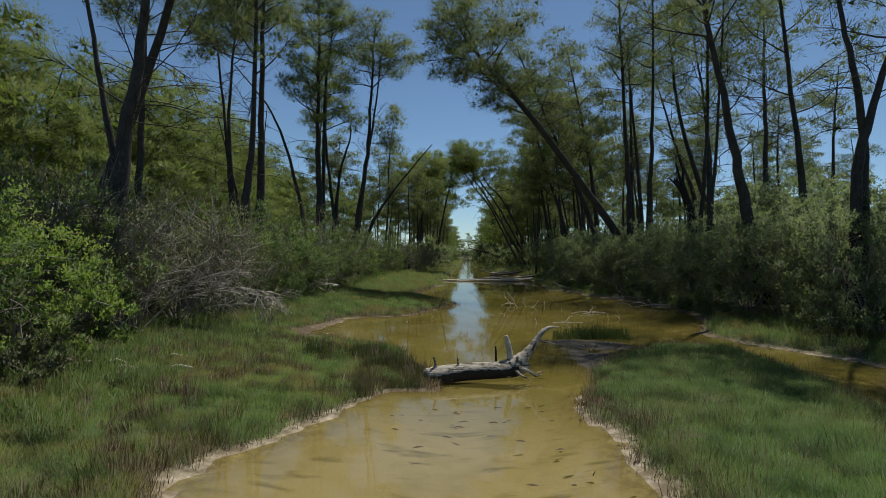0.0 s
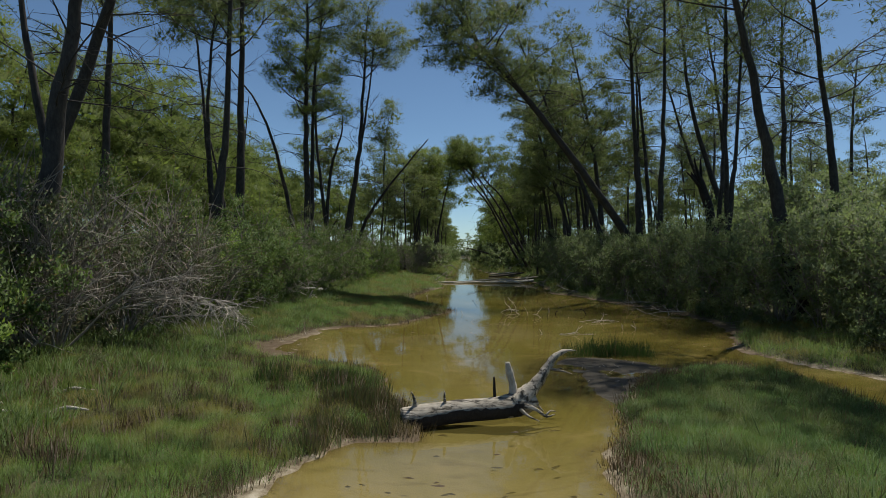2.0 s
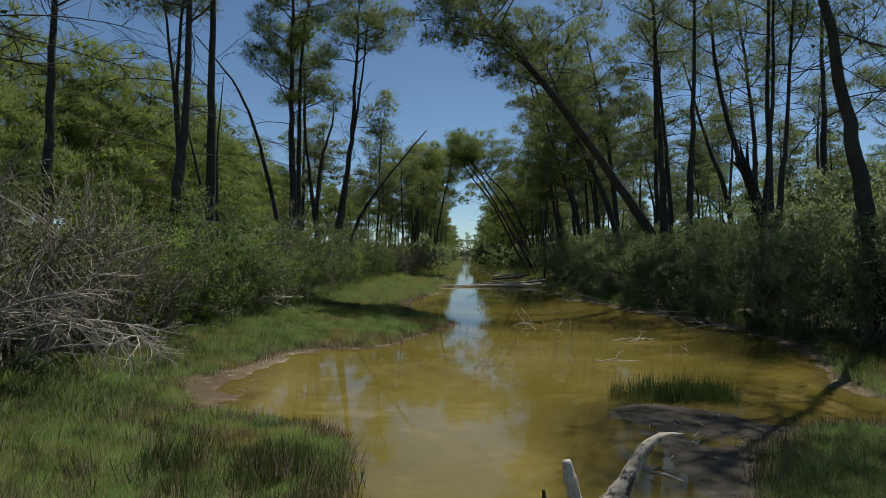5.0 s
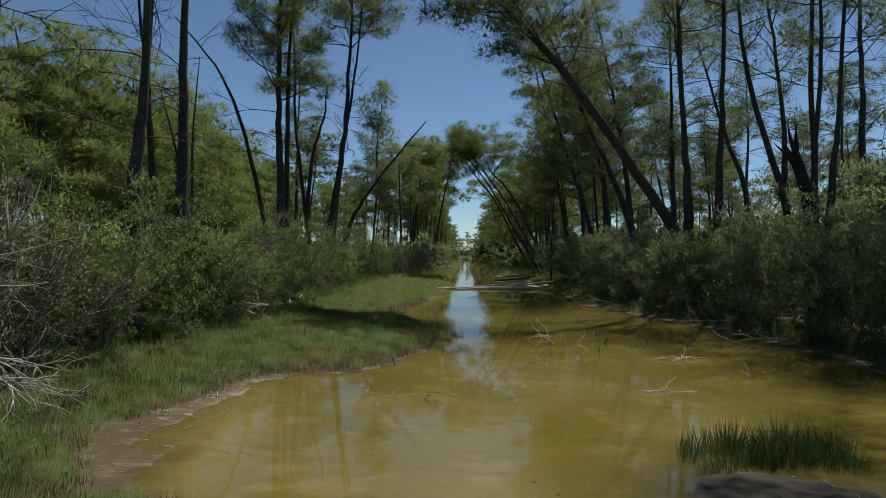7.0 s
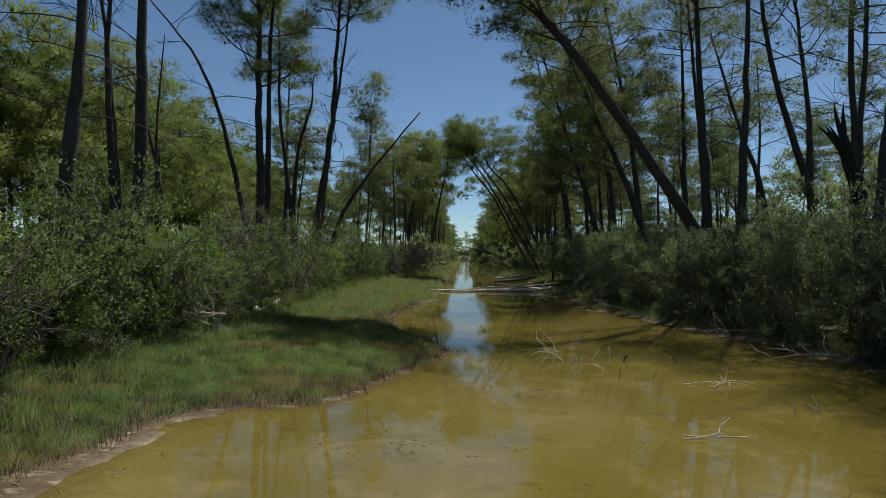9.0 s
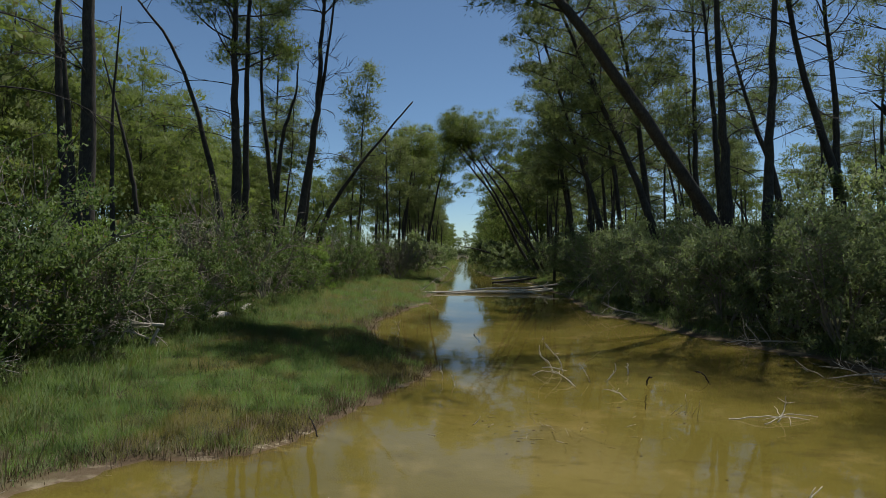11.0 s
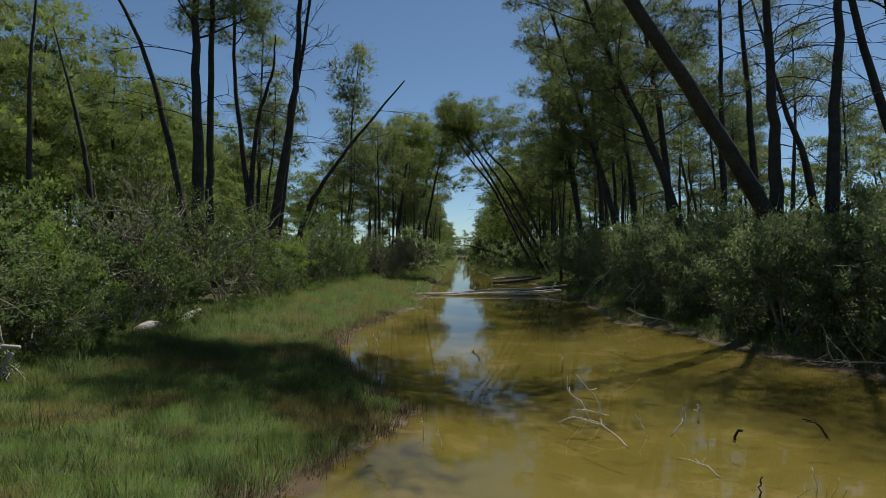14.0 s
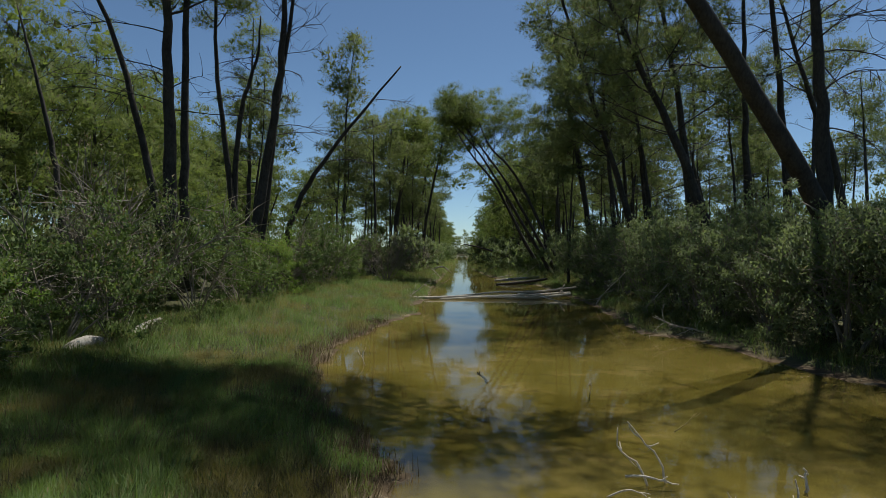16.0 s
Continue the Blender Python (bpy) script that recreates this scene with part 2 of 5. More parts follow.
# ---- land and water plan ----
LEFT_BANK = [(-3.4, -14), (-2.9, -4), (-2.4, 1), (-2.1, 4.2), (-1.95, 5.1), (-1.5, 5.55), (-1.15, 6.2), (-1.0, 7.0), (-0.65, 7.5), (-0.1, 7.65),
             (-0.05, 8.4), (-0.6, 9.2), (-0.6, 10.2), (-0.85, 11.0), (-1.5, 11.3), (-2.5, 11.7), (-3.0, 13.0), (-2.75, 14.3), (-2.5, 15.6),
             (-2.1, 16.1), (-1.1, 16.35), (-0.4, 17.8), (0.3, 19.6), (0.45, 20.3), (0.0, 21.3), (-0.75, 23.0), (-1.05, 24.5), (-1.1, 26.6),
             (-0.5, 29.5), (0.2, 32.0), (-0.2, 34.0), (0.4, 37), (0.4, 44), (1.0, 55), (1.7, 71), (3.9, 120), (9.0, 262)]
RIGHT_BANK = [(11.4, 262), (5.8, 120), (3.9, 71), (4.3, 55), (5.8, 46), (6.0, 40), (5.8, 34), (5.5, 31), (5.2, 28.4), (5.9, 27.4), (6.3, 24.7),
              (6.7, 23.2), (7.4, 21.3), (7.5, 17.5), (6.9, 15.2), (5.9, 13.4), (6.1, 11.8), (6.7, 10.7), (7.1, 9.9), (7.4, 8.5), (7.7, 5), (8.2, -14)]
ISLAND = [(1.9, -14), (1.75, 1), (1.72, 4.3), (1.65, 5.6), (1.6, 6.4), (1.72, 7.1), (2.15, 8.3), (2.45, 9.2), (3.0, 10.2), (3.7, 11.0), (4.6, 11.4),
          (5.3, 11.0), (5.6, 9.9), (5.45, 8.0), (5.2, 6.0), (5.3, 2), (5.6, -14)]
WATER_EDGE = np.array(LEFT_BANK + RIGHT_BANK, float)
ISLAND_EDGE = np.array(ISLAND, float)


def hash2(i, j, seed):
    h = np.sin(i * 127.1 + j * 311.7 + seed * 74.7) * 43758.5453
    return h - np.floor(h)


def value_noise(x, y, scale, seed=0):
    x, y = np.asarray(x) * scale, np.asarray(y) * scale
    i, j = np.floor(x), np.floor(y)
    u, v = x - i, y - j
    u, v = u * u * (3 - 2 * u), v * v * (3 - 2 * v)
    return ((hash2(i, j, seed) * (1 - u) + hash2(i + 1, j, seed) * u) * (1 - v)
            + (hash2(i, j + 1, seed) * (1 - u) + hash2(i + 1, j + 1, seed) * u) * v)


def signed(x, y, edge):
    """Distance to a closed outline, positive inside."""
    d2 = np.full(x.shape, 1e12)
    inside = np.zeros(x.shape, bool)
    for (ax, ay), (bx, by) in zip(edge, np.roll(edge, -1, 0)):
        ex, ey = bx - ax, by - ay
        s = np.clip(((x - ax) * ex + (y - ay) * ey) / (ex * ex + ey * ey), 0, 1)
        d2 = np.minimum(d2, (x - ax - s * ex) ** 2 + (y - ay - s * ey) ** 2)
        if ay != by:
            inside ^= ((ay > y) != (by > y)) & (x < ex * (y - ay) / ey + ax)
    return np.where(inside, 1, -1) * np.sqrt(d2)


def step(v, a, b):
    s = np.clip((v - a) / (b - a), 0, 1)
    return s * s * (3 - 2 * s)


def shore(x, y):
    """Metres onto the land (positive) or into the water (negative), with a ragged edge."""
    x, y = np.asarray(x, float), np.asarray(y, float)
    d = np.maximum(-signed(x, y, WATER_EDGE), signed(x, y, ISLAND_EDGE))
    return d + (value_noise(x, y, 2.2, 3) - 0.5) * 0.22 + (value_noise(x, y, 7.0, 4) - 0.5) * 0.09


def bump_at(x, y, cx, cy, rx, ry):
    return np.exp(-(((x - cx) / rx) ** 2 + ((y - cy) / ry) ** 2))


def silt(x, y):
    """Pale silt flats in the channel."""
    return np.clip(1.4 * bump_at(x, y, 0.1, 4.4, 2.2, 2.7) + 0.7 * bump_at(x, y, -2.3, 12.9, 0.6, 1.5) + 0.6 * bump_at(x, y, 1.8, 16.8, 1.0, 1.2)
                   + 0.5 * bump_at(x, y, -0.3, 14.9, 1.0, 0.4) + 0.45 * bump_at(x, y, 0.4, 12.0, 0.7, 2.5) + 0.4 * bump_at(x, y, 3.3, 14.0, 0.8, 0.8), 0, 1)


def shaded_ooze(x, y):
    """Dark grey wet mud on the shoal, with the shade of the trees painted in."""
    return np.clip(1.5 * bump_at(x, y, 2.85, 11.4, 1.6, 1.6) + 0.9 * bump_at(x, y, 2.3, 9.6, 0.5, 0.9) - 0.15, 0, 0.92) * step(0.35 - shore(x, y), 0.0, 0.3)


def mud(x, y):
    """How far the bare mud reaches onto the land, in metres."""
    return 0.40 * bump_at(x, y, -3.0, 13.4, 1.2, 2.2) + 0.14 * bump_at(x, y, -1.3, 6.0, 1.2, 1.8) + 0.08 * bump_at(x, y, 1.9, 5.6, 0.6, 1.6) + 0.3 * bump_at(x, y, 7.3, 20, 1.5, 5)


def height(x, y):
    x, y = np.asarray(x, float), np.asarray(y, float)
    d0 = shore(x, y)
    d = np.where(d0 > 0, np.maximum(d0 - mud(x, y), 0.001), d0)
    n1, n2 = value_noise(x, y, 1.3, 8) - 0.5, value_noise(x, y, 5.0, 9) - 0.5
    land = 0.015 + 0.07 * step(d, 0.12, 0.42) + 0.16 * step(d, 0.4, 3.5) + 0.35 * step(d, 3, 14) + (0.05 * n1 + 0.03 * n2) * step(d, 0.1, 0.8)
    wet = -0.012 - 0.10 * step(-d, 0.0, 1.0) - 0.10 * step(-d, 0.6, 2.4) + 0.03 * n1 + 0.012 * n2
    shoal = np.clip(bump_at(x, y, 2.85, 11.5, 1.45, 1.5) * 1.2 + bump_at(x, y, 2.6, 9.6, 0.7, 1.0) * 0.75 + bump_at(x, y, 1.8, 17.3, 0.55, 0.35) * 0.9
                    + bump_at(x, y, -0.2, 15.0, 0.7, 0.22) * 0.9 + bump_at(x, y, -2.35, 13.0, 0.45, 1.3) * 0.75 + bump_at(x, y, 5.2, 28.0, 0.5, 0.4) * 0.9, 0, 1)
    wet = wet * (1 - shoal) + shoal * (0.012 + 0.03 * n1 + 0.02 * n2)
    return np.where(d > 0, land, np.minimum(wet, 0.03))


def ground_z(x, y):
    return float(height(np.array([x]), np.array([y]))[0])


# ---- mesh helpers ----
class Shape:
    """Collects points and faces for one mesh."""

    def __init__(self):
        self.points, self.faces, self.count = [], [], 0

    def add(self, points, faces):
        self.points.append(np.asarray(points, float))
        self.faces.extend([tuple(i + self.count for i in f) for f in faces])
        self.count += len(points)

    def tube(self, path, radii, sides=6, cap=True):
        path, radii = np.asarray(path, float), np.asarray(radii, float)
        way = np.gradient(path, axis=0)
        way /= np.linalg.norm(way, axis=1)[:, None] + 1e-9
        ref = np.array([0.31, 0.95, 0.05]) if abs(way[:, 1]).mean() < 0.8 else np.array([1.0, 0.1, 0.0])
        a = np.cross(way, ref)
        a /= np.linalg.norm(a, axis=1)[:, None] + 1e-9
        b = np.cross(way, a)
        ang = np.arange(sides) * 2 * np.pi / sides
        ring = a[:, None] * np.cos(ang)[None, :, None] + b[:, None] * np.sin(ang)[None, :, None]
        pts = (path[:, None] + ring * radii[:, None, None]).reshape(-1, 3)
        n = len(path)
        faces = [(i * sides + j, i * sides + (j + 1) % sides, (i + 1) * sides + (j + 1) % sides, (i + 1) * sides + j)
                 for i in range(n - 1) for j in range(sides)]
        if cap:
            faces += [tuple(range(sides))[::-1], tuple((n - 1) * sides + j for j in range(sides))]
        self.add(pts, faces)

    def mesh(self, name, material, smooth=True):
        return raw_mesh(name, np.concatenate(self.points), self.faces, material, smooth)


def raw_mesh(name, points, faces, material, smooth=False):
    me = bpy.data.meshes.new(name)
    me.from_pydata(points.tolist() if hasattr(points, "tolist") else points, [], faces)
    me.materials.append(material)
    if smooth:
        me.polygons.foreach_set("use_smooth", np.ones(len(me.polygons), bool))
    return me


def tri_mesh(name, corners, material, facing=None):
    """A mesh of loose triangles or quads; corners: n x k x 3. facing: n x 3, the soft normal of each."""
    n, k = corners.shape[:2]
    if facing is not None:
        flat = np.cross(corners[:, 1] - corners[:, 0], corners[:, -1] - corners[:, 0])
        turned = np.sum(flat * facing, 1) < 0
        corners = np.where(turned[:, None, None], corners[:, ::-1], corners)
    me = bpy.data.meshes.new(name)
    me.vertices.add(n * k)
    me.vertices.foreach_set("co", corners.reshape(-1).astype(np.float32))
    me.loops.add(n * k)
    me.loops.foreach_set("vertex_index", np.arange(n * k, dtype=np.int32))
    me.polygons.add(n)
    me.polygons.foreach_set("loop_start", np.arange(0, n * k, k, dtype=np.int32))
    if facing is not None:
        soft = me.attributes.new("custom_normal", "FLOAT_VECTOR", "POINT")
        soft.data.foreach_set("vector", np.repeat(facing, k, 0).reshape(-1).astype(np.float32))
    me.update(calc_edges=True)
    me.materials.append(material)
    return me


def part(name, me, parent, label=""):
    ob = new(name, me)
    ob.parent = parent
    if label:
        tagged(ob, label)
    return ob


def thing(name, place, label, category, group="", kind="", turn=0.0, size=1.0):
    ob = new(name)
    ob.empty_display_size = 0.2
    ob.matrix_basis = Matrix.LocRotScale(place, Euler((0, 0, turn)), (size,) * 3)
    return tagged(ob, label, category, group, kind)


def spline(points, n):
    """A smooth line through the points."""
    p = np.asarray(points, float)
    p = np.vstack([2 * p[0] - p[1], p, 2 * p[-1] - p[-2]])
    out = []
    segs = len(p) - 3
    for s in np.linspace(0, segs - 1e-6, n):
        i = int(s)
        t = s - i
        a, b, c, d = p[i:i + 4]
        out.append(0.5 * (2 * b + (c - a) * t + (2 * a - 5 * b + 4 * c - d) * t * t + (3 * b - a - 3 * c + d) * t ** 3))
    return np.array(out)


def unit(v):
    v = np.asarray(v, float)
    return v / (np.linalg.norm(v) + 1e-9)


def wander(rng, start, way, length, n=6, lift=0.0, rough=0.12):
    """A crooked branch: lift turns it up (or down) along the way."""
    pts, way = [np.asarray(start, float)], unit(way)
    for _ in range(n - 1):
        way = unit(way + np.array([0, 0, lift / n]) + rng.normal(0, rough, 3))
        pts.append(pts[-1] + way * length / (n - 1))
    return np.array(pts)


def normed(v):
    return v / (np.linalg.norm(v, axis=1)[:, None] + 1e-9)


def apart(rng, points, gap):
    """Thins points out until none lies nearer than gap to another."""
    kept = np.zeros((0, 3))
    for p in points[rng.permutation(len(points))]:
        if len(kept) == 0 or np.min(np.sum((kept - p) ** 2, 1)) > gap * gap:
            kept = np.vstack([kept, p])
    return kept


def pads(rng, centres, radii, count, long, wide, flat=0.6, core=24, under=0.3, loose=0.0):
    """Domed tufts of needles: a fringed, lumpy shell, thinner below, over broad dark sprays inside.
    Gives the triangles and the soft normal of each."""
    middle = centres.mean(0)
    out, soft = [], []
    for inner, num in ((True, core), (False, count)):
        if not num:
            continue
        c, r = np.repeat(centres, num, 0), np.repeat(radii, num)
        n = len(c)
        v = normed(rng.normal(0, 1, (n, 3)))
        v[:, 2] = np.where(rng.uniform(0, 1, n) > under, np.abs(v[:, 2]), -np.abs(v[:, 2]) * 0.7)
        phase = np.repeat(rng.uniform(0, 6.28, (len(centres), 3)), num, 0)
        lump = 1 + 0.16 * np.sin(v[:, 0] * 4 + phase[:, 0]) + 0.16 * np.sin(v[:, 1] * 5 + phase[:, 1]) + 0.10 * np.sin(v[:, 2] * 7 + phase[:, 2])
        rad = r * lump * (rng.uniform(0.25, 0.72, n) if inner else rng.uniform(0.62 - 0.4 * loose, 1.04 + 0.2 * loose, n))
        p = c + v * rad[:, None] * np.array([1, 1, flat])
        way = normed(v * 0.75 + np.array([0, 0, 0.35]) + rng.normal(0, 0.55, (n, 3)))
        side = normed(np.cross(way, v * (0.9 if inner else 0.45) + rng.normal(0, 0.4, (n, 3))))
        ln, wd = long * rng.uniform(0.6, 1.3, n), wide * rng.uniform(0.6, 1.3, n)
        if inner:
            ln, wd = r * rng.uniform(0.25, 0.45, n), r * rng.uniform(0.15, 0.3, n)
        out.append(np.stack([p - side * wd[:, None] / 2, p + side * wd[:, None] / 2, p + way * ln[:, None]], 1))
        soft.append(normed(v * np.array([0.75, 0.75, 0.95]) + np.array([0, 0, 0.15]) + normed(p - middle) * 0.3 + rng.normal(0, 0.22, (n, 3))))
    return np.concatenate(out), np.concatenate(soft)


def leaves(rng, centres, radii, count, long, wide, flat=0.8):
    """Small pointed leaves round each centre, and the soft normal of each."""
    middle = centres.mean(0) * np.array([1, 1, 0.6])
    shoots = normed(normed(rng.normal(0, 1, (len(centres), 7, 3))) * np.array([1, 1, 0.8]) + np.array([0, 0, 0.55]))
    who = np.repeat(np.arange(len(centres)), count)
    centres, radii = np.repeat(centres, count, 0), np.repeat(radii, count)
    n = len(centres)
    v = shoots[who, rng.integers(0, 7, n)]
    p = centres + v * (radii * rng.uniform(-0.15, 1.25, n))[:, None] * np.array([1, 1, flat + 0.3]) + rng.normal(0, 0.15, (n, 3)) * radii[:, None]
    way = normed(np.array([0, 0, 0.5]) + v * 0.3 + rng.normal(0, 0.5, (n, 3)))
    side = normed(np.cross(way, v * 0.6 + rng.normal(0, 0.4, (n, 3))))
    ln, wd = (long * rng.uniform(0.6, 1.3, n))[:, None], (wide * rng.uniform(0.6, 1.3, n))[:, None]
    soft = normed(v * 0.6 + normed(p - middle) * 0.5 + rng.normal(0, 0.35, (n, 3)))
    return np.stack([p - side * wd * 0.5, p + side * wd * 0.5, p + way * ln], 1), soft


# ---- ground and water ----
def axis(fine_from, fine_to, pitch, far):
    mid = np.arange(fine_from, fine_to + pitch / 2, pitch)
    grow = [pitch]
    while sum(grow) < far:
        grow.append(grow[-1] * 1.22)
    out = np.cumsum(grow)
    return np.concatenate([(fine_from - out)[::-1], mid, fine_to + out])


gx, gy = axis(-7.5, 13.0, 0.14, 2500), axis(1.5, 290.0, 2.5, 2500)
gy = np.unique(np.concatenate([gy[(gy < 1.5) | (gy > 81)], np.arange(1.5, 34, 0.16), np.arange(34, 81, 0.4)]))
GX, GY = np.meshgrid(gx, gy)
GZ = height(GX, GY)
far_out = step(np.hypot(GX, GY - 20), 200, 600)
GZ = GZ * (1 - far_out) + 0.4 * far_out
nx, ny = len(gx), len(gy)
idx = np.arange(nx * ny).reshape(ny, nx)
quads = np.stack([idx[:-1, :-1], idx[:-1, 1:], idx[1:, 1:], idx[1:, :-1]], -1).reshape(-1, 4)
ground = new("ground", raw_mesh("ground", np.stack([GX, GY, GZ], -1).reshape(-1, 3), quads.tolist(), GROUND, True))
tagged(ground, "sandy creek bed and banks with pale crust and dark litter", "ground", kind="structure")
att = ground.data.attributes.new("silt", "FLOAT", "POINT")
att.data.foreach_set("value", silt(GX, GY).reshape(-1).astype(np.float32))

# where the wet mud and its painted tree shade lie
att = ground.data.attributes.new("shaded_ooze", "FLOAT", "POINT")
att.data.foreach_set("value", shaded_ooze(GX, GY).reshape(-1).astype(np.float32))
att = ground.data.attributes.new("crust", "FLOAT", "POINT")
att.data.foreach_set("value", np.clip(1.3 * bump_at(GX, GY, -1.5, 5.4, 1.6, 2.0) + 1.1 * bump_at(GX, GY, 1.9, 5.6, 0.8, 2.2) + 1.2 * bump_at(GX, GY, 6.6, 10.6, 0.9, 2.0)
                                      + 0.9 * bump_at(GX, GY, 2.8, 10.2, 1.2, 1.3) + 0.65 * bump_at(GX, GY, -2.45, 14.4, 0.35, 1.2), 0, 1).reshape(-1).astype(np.float32))

water = new("water", raw_mesh("water", np.array([(-6, -20, 0), (14, -20, 0), (14, 20, 0), (18, 280, 0), (4, 280, 0), (-6, 20, 0)], float), [(0, 1, 2, 3, 4, 5)], WATER))
tagged(water, "shallow still ochre creek water over a silt bed", "water", kind="structure")


# ---- trees ----
def limb(rng, shape, tips, start, way, length, r, lift, twigs, droop=0.0, sides=5, bushy=0, stray=0.6, rough=0.13):
    """One limb with side twigs; the twig ends go into tips."""
    path = wander(rng, start, way, length, 7, lift, rough)
    shape.tube(path, np.linspace(r, max(0.006, r * 0.2), 7), sides, False)
    tips.append((path[-1], 1.0))
    for k in range(twigs):
        f = rng.uniform(0.3, 1.0)
        i = min(5, int(f * 6))
        base = path[i] + (path[i + 1] - path[i]) * (f * 6 - i)
        w = unit(path[i + 1] - path[i]) * 0.7 + rng.normal(0, stray, 3) + np.array([0, 0, 0.15 - droop])
        tp = wander(rng, base, w, length * rng.uniform(0.22, 0.45), 4, -droop, 0.15)
        shape.tube(tp, np.linspace(r * 0.3 + 0.004, 0.004, 4), 3, False)
        tips.append((tp[-1], 0.85))
        tips.append((tp[2], 0.7))
    for k in range(bushy):
        tips.append((path[rng.integers(2, 7)] + rng.normal(0, length * (0.16 if bushy < 8 else 0.24), 3), 1.0))


def pine(name, path, r0, label, seed, green=0.6, bare=0.3, limbs=16, dead=8, reach=2.6, puff=0.5, needle=300, twigs=5,
         lean=(0, 0), material=None, long=0.15, wide=0.022, group="pines along the creek", turn=0.0, rise=0.5, bushy=0, flat=0.62, core=12, gap=0.95, loose=0.3, under=0.3):
    """A slender pine. path: points of the trunk, from the ground up; green: where along it the crown begins;
    bare: where the dead limbs begin; lean: a way towards which the limbs reach."""
    rng = np.random.default_rng(seed)
    base = np.array(path[0], float)
    line = spline(np.array(path, float) - base, 22)
    line[1:-1] += rng.normal(0, r0 * 0.10, (20, 3)) * np.array([1, 1, 0.2])
    root = thing(name, base, label, "tree", group, turn=turn)
    f = np.linspace(0, 1, 22)
    rad = r0 * (1 - 0.82 * f ** 0.9) * (1 + 0.25 * np.exp(-f * 22))
    sh = Shape()
    sh.tube(line, rad, 9)
    part("trunk", sh.mesh("trunk", BARK), root)
    for k in range(dead):
        at = rng.uniform(bare, min(0.97, green + 0.08))
        i = at * 21
        p = line[int(i)] + (line[int(i) + 1] - line[int(i)]) * (i % 1)
        az = rng.uniform(0, 2 * np.pi)
        sh = Shape()
        limb(rng, sh, [], p, (math.cos(az) + lean[0] * 0.5, math.sin(az) + lean[1] * 0.5, rng.uniform(0.0, 0.7)),
             reach * rng.uniform(0.35, 1.1), r0 * 0.055 + 0.006, rng.uniform(-1.3, 0.3), 8, 0.12, stray=0.34, rough=0.07)
        part("dead_limb", sh.mesh("dead_limb", BARK), root)
    tips = []
    for k in range(limbs):
        at = green + (1 - green) * (k + rng.uniform(0, 1)) / limbs
        i = min(at, 0.999) * 21
        p = line[int(i)] + (line[int(i) + 1] - line[int(i)]) * (i % 1)
        az = k * 2.4 + rng.uniform(-0.5, 0.5)
        rel = (at - green) / (1 - green + 1e-6)
        ln = reach * (0.55 + 0.6 * math.sin(math.pi * min(1, 0.25 + 0.7 * rel))) * rng.uniform(0.7, 1.15) * (1 - 0.45 * rel)
        sh = Shape()
        limb(rng, sh, tips, p, (math.cos(az) + lean[0], math.sin(az) + lean[1], rise * rng.uniform(0.4, 1.5)), ln, r0 * 0.12 + 0.008, 0.3, twigs, bushy=bushy)
        part("limb", sh.mesh("limb", BARK), root)
    if limbs:
        tips.append((line[-1], 1.0))
        c = apart(rng, np.array([t[0] for t in tips]), puff * gap)
        corners, soft = pads(rng, c, puff * rng.uniform(0.65, 1.3, len(c)), needle, long, wide, flat, core, under, loose)
        part("crown", tri_mesh("crown", corners, material or NEEDLE, soft), root)
    return root


P_LABEL = "tall slender pine with dark bark and a feathery grey-green crown"
D_LABEL = "bare dead pine with dark charred-looking bark"

# the trunks on the west bank
pine("pine_tree", [(-7.4, 12.5, 0.3), (-7.05, 12.5, 2.8), (-6.75, 12.5, 5), (-6.45, 12.5, 7.3), (-5.9, 12.6, 13)], 0.24,
     "tall thick-trunked pine with rough dark bark behind shrubs", 11, 0.74, 0.42, 14, 10, 2.6)
pine("pine_tree", [(-7.35, 12.9, 0.3), (-7.25, 12.8, 3.3), (-7.5, 12.7, 5.2), (-7.9, 12.7, 7.4), (-8.7, 12.7, 12)], 0.11,
     "thin crooked pine leaning beside a thicker trunk", 12, 0.78, 0.35, 10, 6, 1.8)
pine("pine_tree", [(-9.7, 14.75, 0.4), (-8.45, 14.75, 3.9), (-7.4, 14.75, 6.9), (-5.8, 14.5, 11.5), (-4.8, 14.2, 13.5)], 0.19,
     "leaning pine with long drooping dead limbs over the bank", 13, 0.8, 0.4, 12, 14, 3.6, lean=(0.8, -0.2))
pine("pine_tree", [(-11.7, 22.1, 0.5), (-11.6, 22.1, 4.4), (-11.5, 22.1, 9), (-11.3, 22.1, 14)], 0.2, P_LABEL, 14, 0.66, 0.35, 16, 8, 2.4)
pine("pine_tree", [(-10.2, 28, 0.5), (-10.3, 28, 4.5), (-10.8, 28, 9.8), (-11.4, 28, 14)], 0.13, P_LABEL, 15, 0.78, 0.4, 12, 8, 2.0)
pine("pine_tree", [(-7.2, 20.3, 0.5), (-6.9, 20.3, 3.7), (-6.7, 20.3, 6.6), (-6.6, 20.3, 14.5)], 0.21, P_LABEL, 16, 0.72, 0.4, 14, 9, 2.5)
pine("pine_tree", [(-7.8, 24.7, 0.5), (-7.8, 24.7, 6.9), (-7.75, 24.7, 15)], 0.24, P_LABEL, 17, 0.76, 0.35, 16, 9, 2.5)
pine("pine_tree", [(-9.7, 26.9, 0.5), (-9.8, 26.9, 4.1), (-10, 26.9, 8.2), (-9.6, 26.9, 14)], 0.17, P_LABEL, 18, 0.8, 0.4, 14, 8, 2.2)
